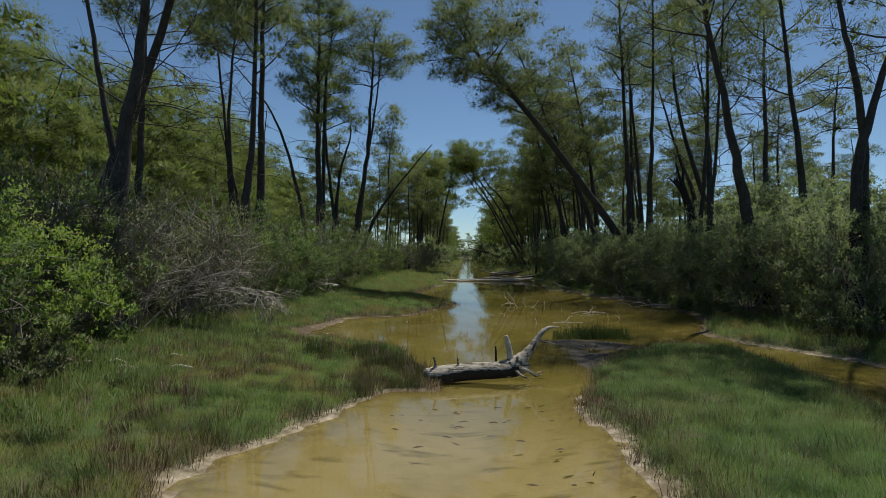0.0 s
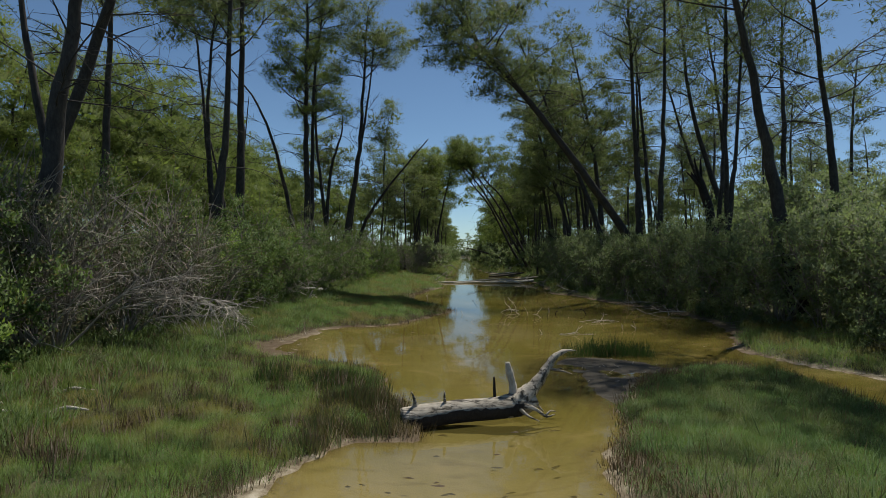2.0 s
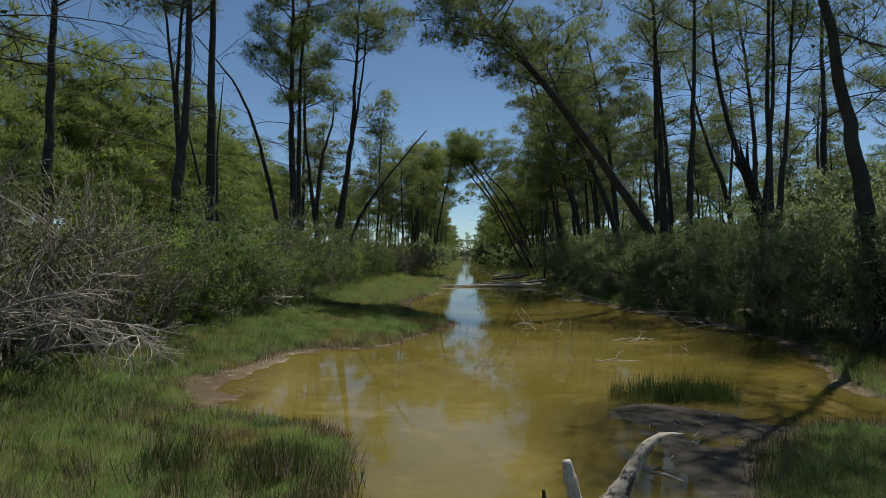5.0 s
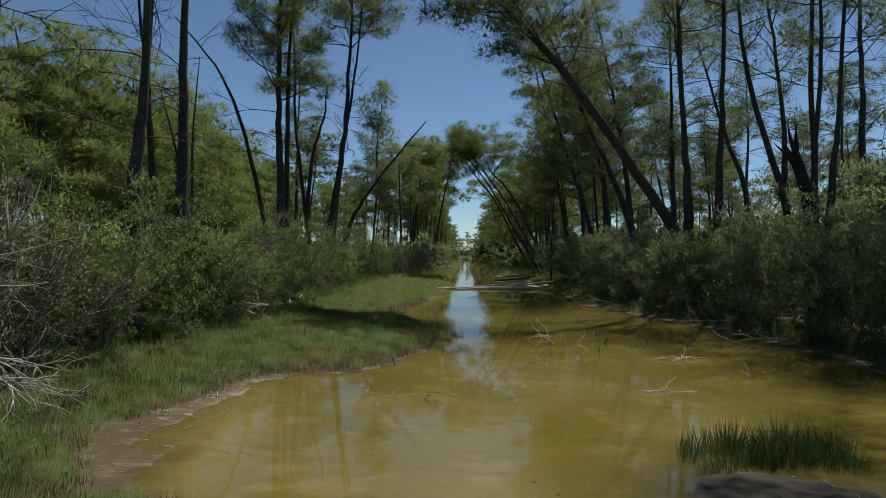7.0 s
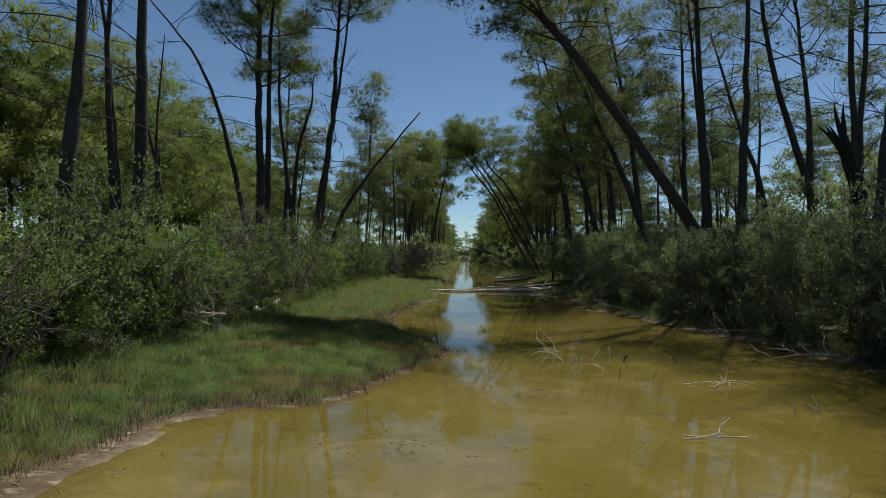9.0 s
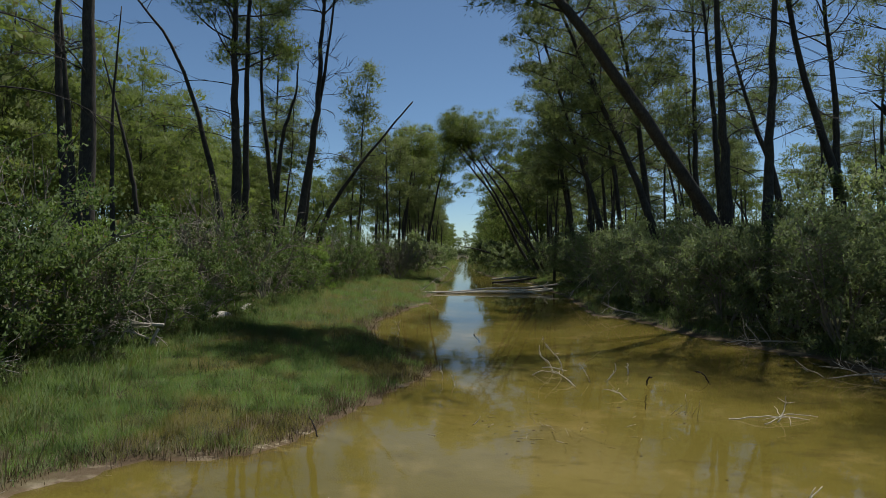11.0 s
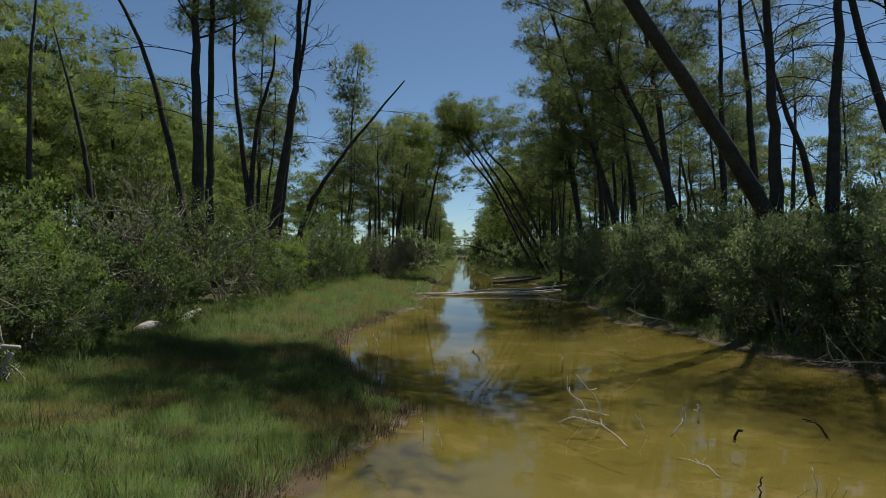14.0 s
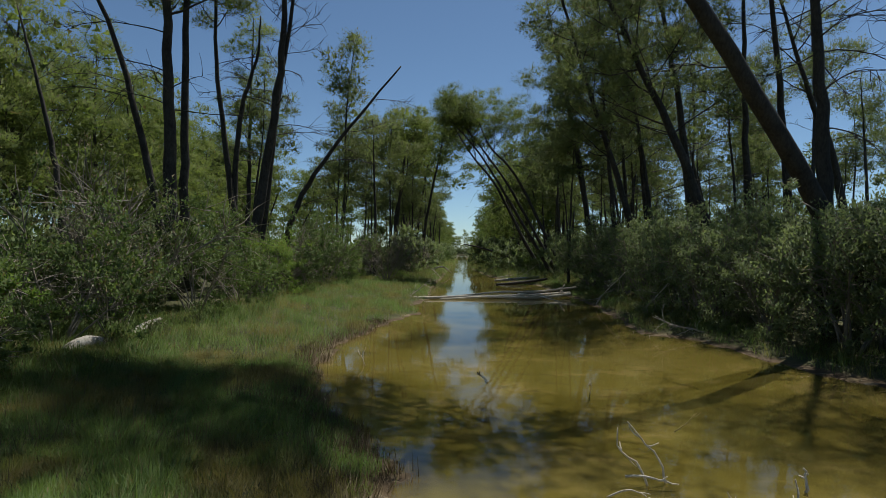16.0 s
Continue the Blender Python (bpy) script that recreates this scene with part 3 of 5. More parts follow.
pine("dead_tree", [(-7.5, 33.6, 0.5), (-7.9, 33.6, 2.7), (-8.5, 33.6, 5.4), (-9.2, 33.6, 8), (-10.3, 33.6, 10.3), (-12.2, 33.6, 12.6)], 0.16,
     "bare dead pine bowing over the west bank", 19, 0.98, 0.45, 0, 9, 2.6, lean=(-0.8, 0))
pine("pine_tree", [(-6.75, 32.2, 0.5), (-6.9, 32.2, 4), (-7, 32.2, 9), (-7, 32.2, 16)], 0.26, P_LABEL, 20, 0.62, 0.42, 26, 10, 2.6, material=NEEDLE_LIT)
pine("pine_tree", [(-6.8, 33, 0.5), (-6.85, 33, 5), (-6.8, 33, 10.7), (-6.3, 33, 15.5)], 0.17, P_LABEL, 21, 0.84, 0.45, 14, 7, 2.2)
pine("pine_tree", [(-6.6, 37.3, 0.5), (-7.0, 37.3, 4), (-7.6, 37.3, 8.8), (-7.7, 37.3, 15)], 0.17, P_LABEL, 22, 0.72, 0.4, 16, 8, 2.0)
pine("dead_tree", [(-6.9, 37.4, 0.5), (-6.9, 37.4, 4.5), (-6.6, 37.4, 7.3), (-6.1, 37.4, 9), (-6.0, 37.4, 10.5)], 0.14, D_LABEL, 23, 0.9, 0.5, 0, 6, 1.6)
pine("pine_tree", [(-5.7, 35.3, 0.4), (-5.3, 35.3, 3.3), (-4.7, 35.3, 7.4), (-4.5, 35.3, 11), (-4.2, 35.3, 16)], 0.22,
     "slender pine with a sparse crown and many bare side twigs", 24, 0.78, 0.38, 14, 16, 2.1)
pine("pine_tree", [(-5.5, 35.6, 0.4), (-4.9, 35.5, 6), (-4.3, 35.4, 10), (-3.8, 35.4, 14.5)], 0.14, P_LABEL, 25, 0.84, 0.4, 9, 14, 1.9)
pine("dead_tree", [(-5.7, 38.3, 0.4), (-5.2, 38.3, 2.2), (-4.5, 38.3, 4.1), (-2.9, 38.3, 6.4), (-0.8, 38.3, 8.95)], 0.17,
     "bare dead trunk leaning far out over the creek", 26, 0.98, 0.4, 0, 8, 1.8, lean=(0.5, 0))
pine("dead_tree", [(-8.3, 26.8, 0.5), (-8.4, 26.8, 4), (-8.4, 26.8, 6), (-8.2, 26.8, 8.5)], 0.08, "thin straight dead stem without a top", 27, 0.95, 0.6, 0, 2, 0.5)
pine("dead_tree", [(-12.3, 36.2, 0.5), (-12.8, 36.2, 4.6), (-13.4, 36.2, 7.4), (-14.2, 36.2, 10.3)], 0.14, D_LABEL, 28, 0.9, 0.4, 0, 6, 1.8)
pine("pine_tree", [(-11.2, 52, 0.5), (-11.2, 52, 7), (-11, 52, 16)], 0.2, "pine with a layered bright green crown", 29, 0.42, 0.25, 24, 6, 2.4, material=NEEDLE_LIT)

# the trunks on the east bank
AIRY = dict(needle=150, core=5, puff=0.48)
pine("pine_tree", [(10.0, 27.6, 0.4), (8.68, 27.1, 2), (7.0, 26.4, 4), (5.34, 25.8, 6), (3.67, 25.4, 8), (1.99, 26.4, 10.3), (1.12, 27.9, 12), (0.25, 29.2, 14)], 0.23,
     "large pine leaning steeply out over the creek", 41, 0.54, 0.3, 32, 10, 2.7, lean=(-0.45, 0.3), twigs=7, bushy=3, needle=300, puff=0.56)
pine("pine_tree", [(9.2, 28.2, 0.5), (9.1, 28.2, 3.4), (8.9, 28.2, 6.8), (8.4, 28.2, 15)], 0.23, P_LABEL, 42, 0.80, 0.4, 16, 9, 2.3, **AIRY)
pine("pine_tree", [(9.4, 26.7, 0.5), (9.5, 26.7, 4), (9.6, 26.7, 8), (9.6, 26.7, 14.5)], 0.18, P_LABEL, 43, 0.78, 0.4, 14, 7, 2.3, **AIRY)
pine("pine_tree", [(14.2, 30, 0.5), (13.6, 30, 4.4), (12.2, 30, 9), (11.5, 30, 14.5)], 0.2, P_LABEL, 44, 0.66, 0.35, 14, 8, 2.4, **AIRY)
pine("pine_tree", [(18.2, 40, 0.5), (17.4, 40, 5.5), (16.1, 40, 9), (14.6, 40, 14)], 0.22, P_LABEL, 45, 0.6, 0.35, 15, 8, 2.8, **AIRY)
pine("pine_tree", [(9.25, 16.6, 0.4), (8.6, 16.5, 3.2), (8.2, 16.5, 5.2), (7.5, 16.4, 8.2), (6.2, 16, 13.5)], 0.2,
     "curved pine leaning over the east bank shrubs", 46, 0.72, 0.42, 22, 8, 2.9, lean=(-0.3, -0.1), **AIRY)
pine("pine_tree", [(12.8, 20, 0.4), (12.4, 20, 4.2), (12.0, 20, 7.5), (11.0, 20, 15)], 0.17, P_LABEL, 47, 0.6, 0.42, 14, 8, 2.5, **AIRY)
pine("pine_tree", [(9.2, 13, 0.4), (9.3, 13, 3.8), (9.6, 13, 5.0), (10.2, 13, 7.5), (11.0, 13, 13)], 0.15, P_LABEL, 48, 0.62, 0.42, 10, 7, 2.6, **AIRY)
pine("pine_tree", [(9.5, 13.1, 0.4), (9.5, 13.1, 4.2), (9.2, 13, 6.0), (8.8, 13, 8), (8.4, 12.8, 13)], 0.12, P_LABEL, 49, 0.74, 0.42, 16, 6, 2.6)
pine("pine_tree", [(16.3, 29.5, 0.5), (16.4, 29.5, 7), (16.2, 29.5, 15)], 0.2, P_LABEL, 50, 0.66, 0.4, 14, 8, 2.4, **AIRY)
pine("pine_tree", [(10.0, 22.8, 0.5), (10.2, 22.8, 4), (10.4, 22.8, 8), (10.2, 22.8, 15)], 0.11, P_LABEL, 51, 0.68, 0.4, 14, 8, 2.2, **AIRY)
pine("pine_tree", [(14.3, 31, 0.5), (14.3, 31, 5), (14.1, 31, 8.5), (13.2, 31, 14.5)], 0.18, P_LABEL, 52, 0.66, 0.35, 14, 8, 2.3, **AIRY)
pine("pine_tree", [(11.1, 24, 0.5), (11.0, 24, 4.3), (10.9, 24, 9), (11.0, 24, 15.5)], 0.13, P_LABEL, 53, 0.68, 0.35, 14, 8, 2.3, **AIRY)
pine("pine_tree", [(9.9, 22, 0.5), (10.2, 22, 4), (10.4, 22, 6.5), (10.7, 22, 14.5)], 0.12, P_LABEL, 54, 0.68, 0.35, 14, 6, 2.2, **AIRY)
pine("pine_tree", [(9.2, 33, 0.5), (8.3, 33, 4), (6.6, 33.4, 8), (4.2, 34, 14)], 0.2, "slender pine leaning over the creek with a hanging crown", 55, 0.45, 0.25, 22, 6, 2.6, lean=(-0.4, 0))
pine("pine_tree", [(8.6, 38, 0.5), (7.8, 38, 4), (6.5, 38, 8), (4.8, 38, 13.5)], 0.18, P_LABEL, 56, 0.42, 0.25, 20, 6, 2.4, lean=(-0.3, 0))
pine("pine_tree", [(9.8, 36, 0.5), (9.4, 36, 5), (8.8, 36, 9), (7.6, 36, 14.5)], 0.19, P_LABEL, 57, 0.58, 0.25, 20, 6, 2.5)
pine("pine_tree", [(8.4, 44, 0.5), (7.9, 44, 4), (7.0, 44, 9), (5.9, 44, 14)], 0.18, P_LABEL, 58, 0.45, 0.25, 20, 5, 2.4)
pine("pine_tree", [(11.6, 33.5, 0.5), (11.3, 33.5, 6), (10.5, 33.5, 14)], 0.18, P_LABEL, 59, 0.76, 0.3, 16, 6, 2.3, **AIRY)
pine("pine_tree", [(12.2, 37, 0.5), (12.0, 37, 7), (11.8, 37, 15)], 0.18, P_LABEL, 60, 0.76, 0.3, 16, 6, 2.3, **AIRY)
for k, (bx, by, lx) in enumerate([(9.8, 39.5, -2.2), (8.7, 41.5, -1.2), (10.6, 42.5, -1.5), (9.0, 46.5, -2.0), (10.6, 45.5, -1.0)]):
    pine("pine_tree", [(bx, by, 0.5), (bx + lx * 0.2, by, 4), (bx + lx * 0.5, by, 8), (bx + lx, by, 12.5 + k % 3)], 0.13 + 0.02 * (k % 3), P_LABEL, 140 + k, 0.45 if bx < 9.2 else 0.62, 0.22, 16, 7, 2.3)
for k, (bx, by) in enumerate([(7.4, 49.5), (7.9, 50.2), (7.1, 50.8), (8.2, 49.0)]):
    pine("bent_pine", [(bx, by, 0.3), (bx - 1.1, by, 2.2), (bx - 3.0, by, 5.4 + 0.2 * k), (bx - 4.6, by, 7.8), (bx - 6.3 + 0.3 * k, by, 9.6)], 0.13,
         "thin pine bent low across the creek with a green tip", 61 + k, 0.6, 0.4, (16, 14, 10, 0)[k], 5, 3.4, rise=1.3, material=NEEDLE_LIT)


for k, (bx, by, tx) in enumerate([(-0.6, 60, 1.4), (-1.4, 66, 0.2), (-2.4, 55, -1.0)]):
    pine("pine_tree", [(bx, by, 0.3), (bx + 0.3, by, 4), (bx * 0.4 + tx * 0.6, by, 8.5), (tx, by, 12.4 - k)], 0.15, "pine with a broad light green crown over the far creek", 160 + k, 0.55, 0.3, 14, 4, 2.6,
         puff=0.8, needle=330, twigs=2, bushy=3, wide=0.045, long=0.2, loose=0.1, core=16, material=NEEDLE_LIT)


# broken snag
def snag():
    root = thing("tree_snag", (9.25, 21.2, 0.4), "broken charred tree stump with split jagged top", "stump")
    rng = np.random.default_rng(5)
    sh = Shape()
    line = spline([(0, 0, 0), (-0.15, 0, 2.6), (-0.38, 0, 3.5), (-0.55, 0, 4.0)], 12)
    sh.tube(line, np.linspace(0.17, 0.12, 12), 9)
    part("trunk", sh.mesh("trunk", CHAR_SHADE), root)
    for k in range(8):
        sh = Shape()
        a = k * 0.8
        foot = line[-1 - k % 3] + np.array([0.07 * math.cos(a), 0.07 * math.sin(a), -0.1])
        sh.tube(wander(rng, foot, (-0.28 + 0.35 * math.cos(a), 0.1, 1), rng.uniform(0.4, 1.0), 6, 0, 0.06), [0.07, 0.06, 0.05, 0.035, 0.02, 0.004], 5)
        part("splinter", sh.mesh("splinter", CHAR_SHADE), root)


snag()

# background woods: twelve forms, set out again and again
WOOD = []
for k in range(12):
    dense, far, thin = k < 3, 5 < k < 9, k > 8
    h = 11.2 + (k % 6) * 0.6
    if dense:
        form = dict(green=0.22, limbs=10, dead=1, reach=3.3, puff=0.95, needle=560, twigs=2, bushy=8, long=0.15, wide=0.036, core=18, gap=1.05, loose=0.0, flat=0.68, under=0.18, material=NEEDLE_LIT)
    elif far:
        form = dict(green=0.2, limbs=6, dead=1, reach=3.2, puff=1.0, needle=150, twigs=1, bushy=10, long=0.28, wide=0.08, core=22, gap=1.05, loose=0.0, material=NEEDLE_LIT)
    elif thin:
        form = dict(green=0.44, limbs=7, dead=2, reach=2.2, puff=0.75, needle=220, twigs=2, bushy=9, long=0.22, wide=0.042, core=14, gap=0.9, loose=0.2, material=NEEDLE)
    else:
        form = dict(green=0.6, limbs=9, dead=3, reach=2.4, puff=0.62, needle=190, twigs=3, bushy=3, long=0.2, wide=0.034, core=10, gap=0.95, loose=0.25, material=NEEDLE)
    WOOD.append(pine("pine_tree", [(0, 0, 0), (0.4 - 0.2 * k, 0.1, h * 0.35), (0.2 * k - 0.4, 0, h * 0.7), (0.3, 0.2, h)] if k < 9 else
                     [(0, 0, 0), (0.25 * (k - 10) + 0.2, 0.1, h * 0.35), (0.5 * (k - 10), 0, h * 0.7), (0.8 * (k - 10) + 0.2, 0.2, h)], 0.11 if thin else 0.16,
                     "dense rounded pine with a yellow-green crown in the wood" if dense or far else "pine with a rounded grey-green crown on a thin stem" if thin else P_LABEL,
                     90 + k, bare=0.15, group="pines of the wood", **form))
used = set()


def plant(kind, x, y, turn, size):
    z = ground_z(x, y) - 0.05
    m = Matrix.LocRotScale((x, y, z), Euler((0, 0, turn)), (size,) * 3)
    if kind not in used:
        used.add(kind)
        WOOD[kind].matrix_basis = m
    else:
        copy_thing(WOOD[kind], m)


rng = np.random.default_rng(77)


def canal_x(y):
    return 2.9 + max(0.0, y - 40) * 0.036


for k in range(38):      # west wood, its front rank
    y = 17 + k * 1.9 + rng.uniform(-1, 1)
    plant(k % 3, -18.8 - 0.05 * (y - 18) + rng.uniform(-2.0, 1.5), y, rng.uniform(0, 6.28), rng.uniform(0.85, 1.12))
for k in range(34):      # west wood, behind
    plant(6 + k % 3, rng.uniform(-40, -22), rng.uniform(18, 100), rng.uniform(0, 6.28), rng.uniform(0.9, 1.12))
for k in range(26):      # east wood, thinner
    plant(3 + k % 3, rng.uniform(17, 46), rng.uniform(52, 100), rng.uniform(0, 6.28), rng.uniform(0.8, 1.1))
for k in range(26):      # west edge, further up the creek
    y = 44 + k * 2.6 + rng.uniform(-1, 1)
    plant((3 if k % 4 == 1 else 9) + k % 3, canal_x(y) - (rng.uniform(4.2, 7) if k % 2 else rng.uniform(6, 12)), y, rng.uniform(0, 6.28), rng.uniform(0.76, 0.98))
for k in range(26):      # east edge, further up the creek
    y = 42 + k * 2.6 + rng.uniform(-1, 1)
    plant((3 if k % 2 else 9) + k % 3, canal_x(y) + rng.uniform(5.0, 12), y, rng.uniform(0, 6.28), rng.uniform(0.8, 1.08))
for k in range(40):      # far rows
    y = 108 + (k // 2) * 8 + rng.uniform(-3, 3)
    s = -1 if k % 2 else 1
    plant(6 + k % 3, canal_x(y) + s * rng.uniform(4.4, 10), y, rng.uniform(0, 6.28), rng.uniform(0.7, 0.95))
for k in range(18):      # a closed grey-green wood behind the east bank, up the creek
    y = rng.uniform(52, 100)
    plant(9 + k % 3, canal_x(y) + rng.uniform(6, 22), y, rng.uniform(0, 6.28), rng.uniform(0.7, 0.95))
for k, (x, y, q) in enumerate([(26, 62, 1.35), (37, 66, 1.35), (33, 72, 1.4), (24, 78, 1.4)]):   # tall rounded pines behind the east bank
    plant(9 + k % 3, x, y, k * 1.3, q)
for k in range(4):       # open pines east of the shrubs
    plant(3 + k % 3, rng.uniform(17, 32), 36 + k * 6, rng.uniform(0, 6.28), rng.uniform(1.0, 1.2))
for k in range(12):      # rounded pines close to the east bank, up the creek
    y = 62 + k * 4.2
    plant(6 + k % 3, canal_x(y) + rng.uniform(2.8, 6.5), y, rng.uniform(0, 6.28), rng.uniform(0.7, 0.85))
for k in range(36):      # closed woods further off on both sides
    y = rng.uniform(70, 135)
    plant(6 + k % 3, canal_x(y) + (rng.uniform(9, 34) if k % 2 else -rng.uniform(16, 36)), y, rng.uniform(0, 6.28), rng.uniform(0.8, 1.0))
for k in range(18):      # grey-green pines standing close to the west edge of the far creek
    y = 46 + k * 4.4 + rng.uniform(-1, 1)
    plant(9 + k % 3, canal_x(y) - rng.uniform(4.6, 8.5), y, rng.uniform(0, 6.28), rng.uniform(0.62, 0.8))
for k in range(16):      # more stems on the east side, up the creek
    y = 44 + k * 3.6
    plant(9 + k % 3, canal_x(y) + rng.uniform(3.6, 9.0), y, rng.uniform(0, 6.28), rng.uniform(0.8, 1.0))
for k in range(12):      # where the creek ends, far off
    plant(6 + k % 3, 2 + k * 2.0, 278 + rng.uniform(-6, 6), rng.uniform(0, 6.28), rng.uniform(0.5, 0.75))


# ---- shrubs ----
def foliage(rng, c, rad, count, long, leaf, material):
    corners, soft = leaves(rng, c, rad, count, long, leaf)
    return tri_mesh("foliage", corners, material, soft)


def shrub(seed, label, material, wide=1.5, tall=2.4, clumps=70, count=85, long=0.07, leaf=0.035, stems=9, twig=TWIG, fill=1.0, twigs=4):
    rng = np.random.default_rng(seed)
    root = thing("shrub", (0, 0, 0), label, "shrub", "shrubs along the banks")
    tips = []
    for k in range(stems):
        az, out = rng.uniform(0, 2 * np.pi), rng.uniform(0.1, 1.0)
        sh = Shape()
        limb(rng, sh, tips, (0.12 * math.cos(az), 0.12 * math.sin(az), 0), (math.cos(az) * out, math.sin(az) * out, rng.uniform(0.8, 1.6)),
             tall * rng.uniform(0.65, 1.05), 0.022, 0.1, twigs, 0.05, 4)
        part("stem", sh.mesh("stem", twig), root)
    c = [t[0] for t in tips if t[0][2] > 0.15]
    if len(c) > 0.6 * clumps * fill:
        c = [c[i] for i in rng.permutation(len(c))[:int(0.6 * clumps * fill)]]
    extra = int(clumps * fill) - len(c)
    for k in range(max(0, extra)):
        v = rng.normal(0, 1, 3)
        v /= np.linalg.norm(v)
        r = rng.uniform(0.55, 1.0)
        up = rng.uniform(0.06, 0.95)
        swell = math.sqrt(max(0.0, 1 - (max(0.0, up - 0.4) / 0.62) ** 2)) * wide * r
        flat = math.hypot(v[0], v[1]) + 1e-6
        c.append(np.array([v[0] / flat * swell, v[1] / flat * swell, tall * up]))
    c = np.array(c)
    rad = rng.uniform(0.13, 0.42, len(c)) * wide / 1.5
    part("foliage", foliage(rng, c, rad, count, long, leaf, material), root)
    return root


GREEN_LABEL = "dense green leafy shrub at the foot of the pines"
GREY_LABEL = "twiggy grey-brown shrub with thin foliage and bare stems"
DARK_LABEL = "dark green bushy shrub in the shade of the bank"
SHRUBS = ([shrub(200 + k, GREEN_LABEL, LEAF, 1.45 + 0.1 * k, 2.3 + 0.1 * k, 120, 90, 0.06, 0.034, twigs=12) for k in range(3)]
          + [shrub(210 + k, GREY_LABEL, LEAF_GREY, 1.5, 2.3 + 0.2 * k, 120, 44, 0.06, 0.028, 15, twigs=26) for k in range(3)]
          + [shrub(220 + k, DARK_LABEL, LEAF_DARK, 1.6, 2.4 + 0.1 * k, 115, 76, 0.07, 0.036, twigs=10) for k in range(3)]
          + [shrub(230 + k, DARK_LABEL if k else GREEN_LABEL, LEAF_DARK if k else LEAF, 1.8, 2.4, 90, 34, 0.2, 0.10, 4) for k in range(2)]
          + [shrub(240, DARK_LABEL, LEAF_DARK, 1.7, 2.4, 110, 80, 0.075, 0.042, 5)]
          + [shrub(250, "low twiggy grey-green bush at the shrubs' foot", LEAF_GREY, 1.5, 1.7, 70, 55, 0.12, 0.055, 8),
             shrub(251, "low dark bush hanging over the water's edge", LEAF_DARK, 1.6, 1.8, 70, 60, 0.12, 0.06, 6),
             shrub(252, "bright fresh green leafy shrub at the bank's edge", LEAF_BRIGHT, 1.3, 2.1, 150, 90, 0.055, 0.03)])
shrub_used = set()


def bush(kind, x, y, turn, size, tall=1.0):
    m = Matrix.LocRotScale((x, y, ground_z(x, y) - 0.04), Euler((0, 0, turn)), (size, size, size * tall))
    if kind not in shrub_used:
        shrub_used.add(kind)
        SHRUBS[kind].matrix_basis = m
        return SHRUBS[kind]
    return copy_thing(SHRUBS[kind], m)


rng = np.random.default_rng(31)
bush(14, -5.6, 7.7, 0.3, 0.95, 0.95)
bush(14, -6.6, 15.6, 2.3, 1.1)
bush(0, -6.4, 6.9, 0.3, 0.95, 0.85)
bush(1, -6.6, 9.4, 1.3, 1.1)
bush(2, -7.6, 8.0, 2.3, 1.15)
bush(3, -5.9, 11.0, 0.8, 1.0)
bush(4, -5.7, 12.6, 2.0, 1.0)
bush(5, -6.3, 13.9, 4.0, 1.05)
bush(3, -5.6, 14.9, 3.0, 0.95)
bush(4, -7.2, 12.2, 5.0, 1.2)
bush(0, -7.6, 14.6, 5.5, 1.15)
bush(1, -5.7, 16.8, 3.5, 0.95)
bush(1, -5.6, 18.6, 3.9, 0.9)
bush(0, -7.2, 17.8, 1.0, 1.15)
bush(2, -8.4, 16.2, 1.0, 1.2)
bush(4, -8.6, 10.8, 1.4, 1.2)
bush(1, -7.4, 6.0, 2.2, 1.0)
bush(2, -5.9, 20.0, 2.9, 1.0)
bush(14, -5.6, 17.7, 0.4, 0.7)
bush(14, -5.7, 19.6, 1.4, 0.8)
bush(0, -4.75, 21.7, 2.4, 0.8)
bush(3, -5.3, 20.9, 1.0, 0.7)
bush(0, -4.9, 22.4, 3.4, 0.8)
for k in range(24):      # west bank
    y = 20 + k * 1.15
    bush((0, 9, 14, 9, 1, 9, 5, 9, 2, 9)[k % 10], -5.4 + 0.05 * (y - 20) + rng.uniform(-0.5, 0.3) - (1.9 if k % 2 else 0), y, rng.uniform(0, 6.28), rng.uniform(0.8, 1.08))
for k in range(44):      # east bank, front and back rows
    y = 13.6 + k * 0.74
    edge = np.interp(y, [13, 17, 21, 25, 30, 34, 46], [9.3, 9.1, 9.0, 8.2, 7.3, 7.5, 7.8])
    bush(6 + k % 3 if k % 2 == 0 else 11, edge + rng.uniform(-0.2, 0.4) + (0, 1.9, 0.4, 3.0)[k % 4], y, rng.uniform(0, 6.28), rng.uniform(0.88, 1.08) + 0.06 * (k % 2))
for x, y, s in [(10.4, 12.0, 1.05), (12.4, 13.6, 1.2), (11.0, 9.6, 1.0), (12.6, 10.6, 1.1), (12.5, 16.4, 1.2), (13.2, 19.5, 1.35), (12.9, 22.5, 1.4), (14.4, 14.5, 1.3), (14.5, 17.5, 1.35), (13.6, 12.0, 1.2),
                (14.6, 25.0, 1.7), (15.2, 28.5, 1.8), (16.6, 32.0, 1.8), (17.4, 26.5, 1.8), (18.6, 30.0, 1.9), (16.0, 21.0, 1.6)]:
    bush(11, x, y, x, s)
for k in range(60):      # undergrowth between the far trunks
    y = rng.uniform(50, 120)
    bush(9 + k % 2, canal_x(y) + (rng.uniform(7, 26) if k % 2 else -rng.uniform(7, 30)), y, rng.uniform(0, 6.28), rng.uniform(0.9, 1.3))
for k in range(36):      # back rows under the woods
    bush(9 + (k % 3 > 0), rng.uniform(-20, -8.5) if k % 2 else rng.uniform(10.5, 20), rng.uniform(13, 50), rng.uniform(0, 6.28), rng.uniform(0.75, 1.05))
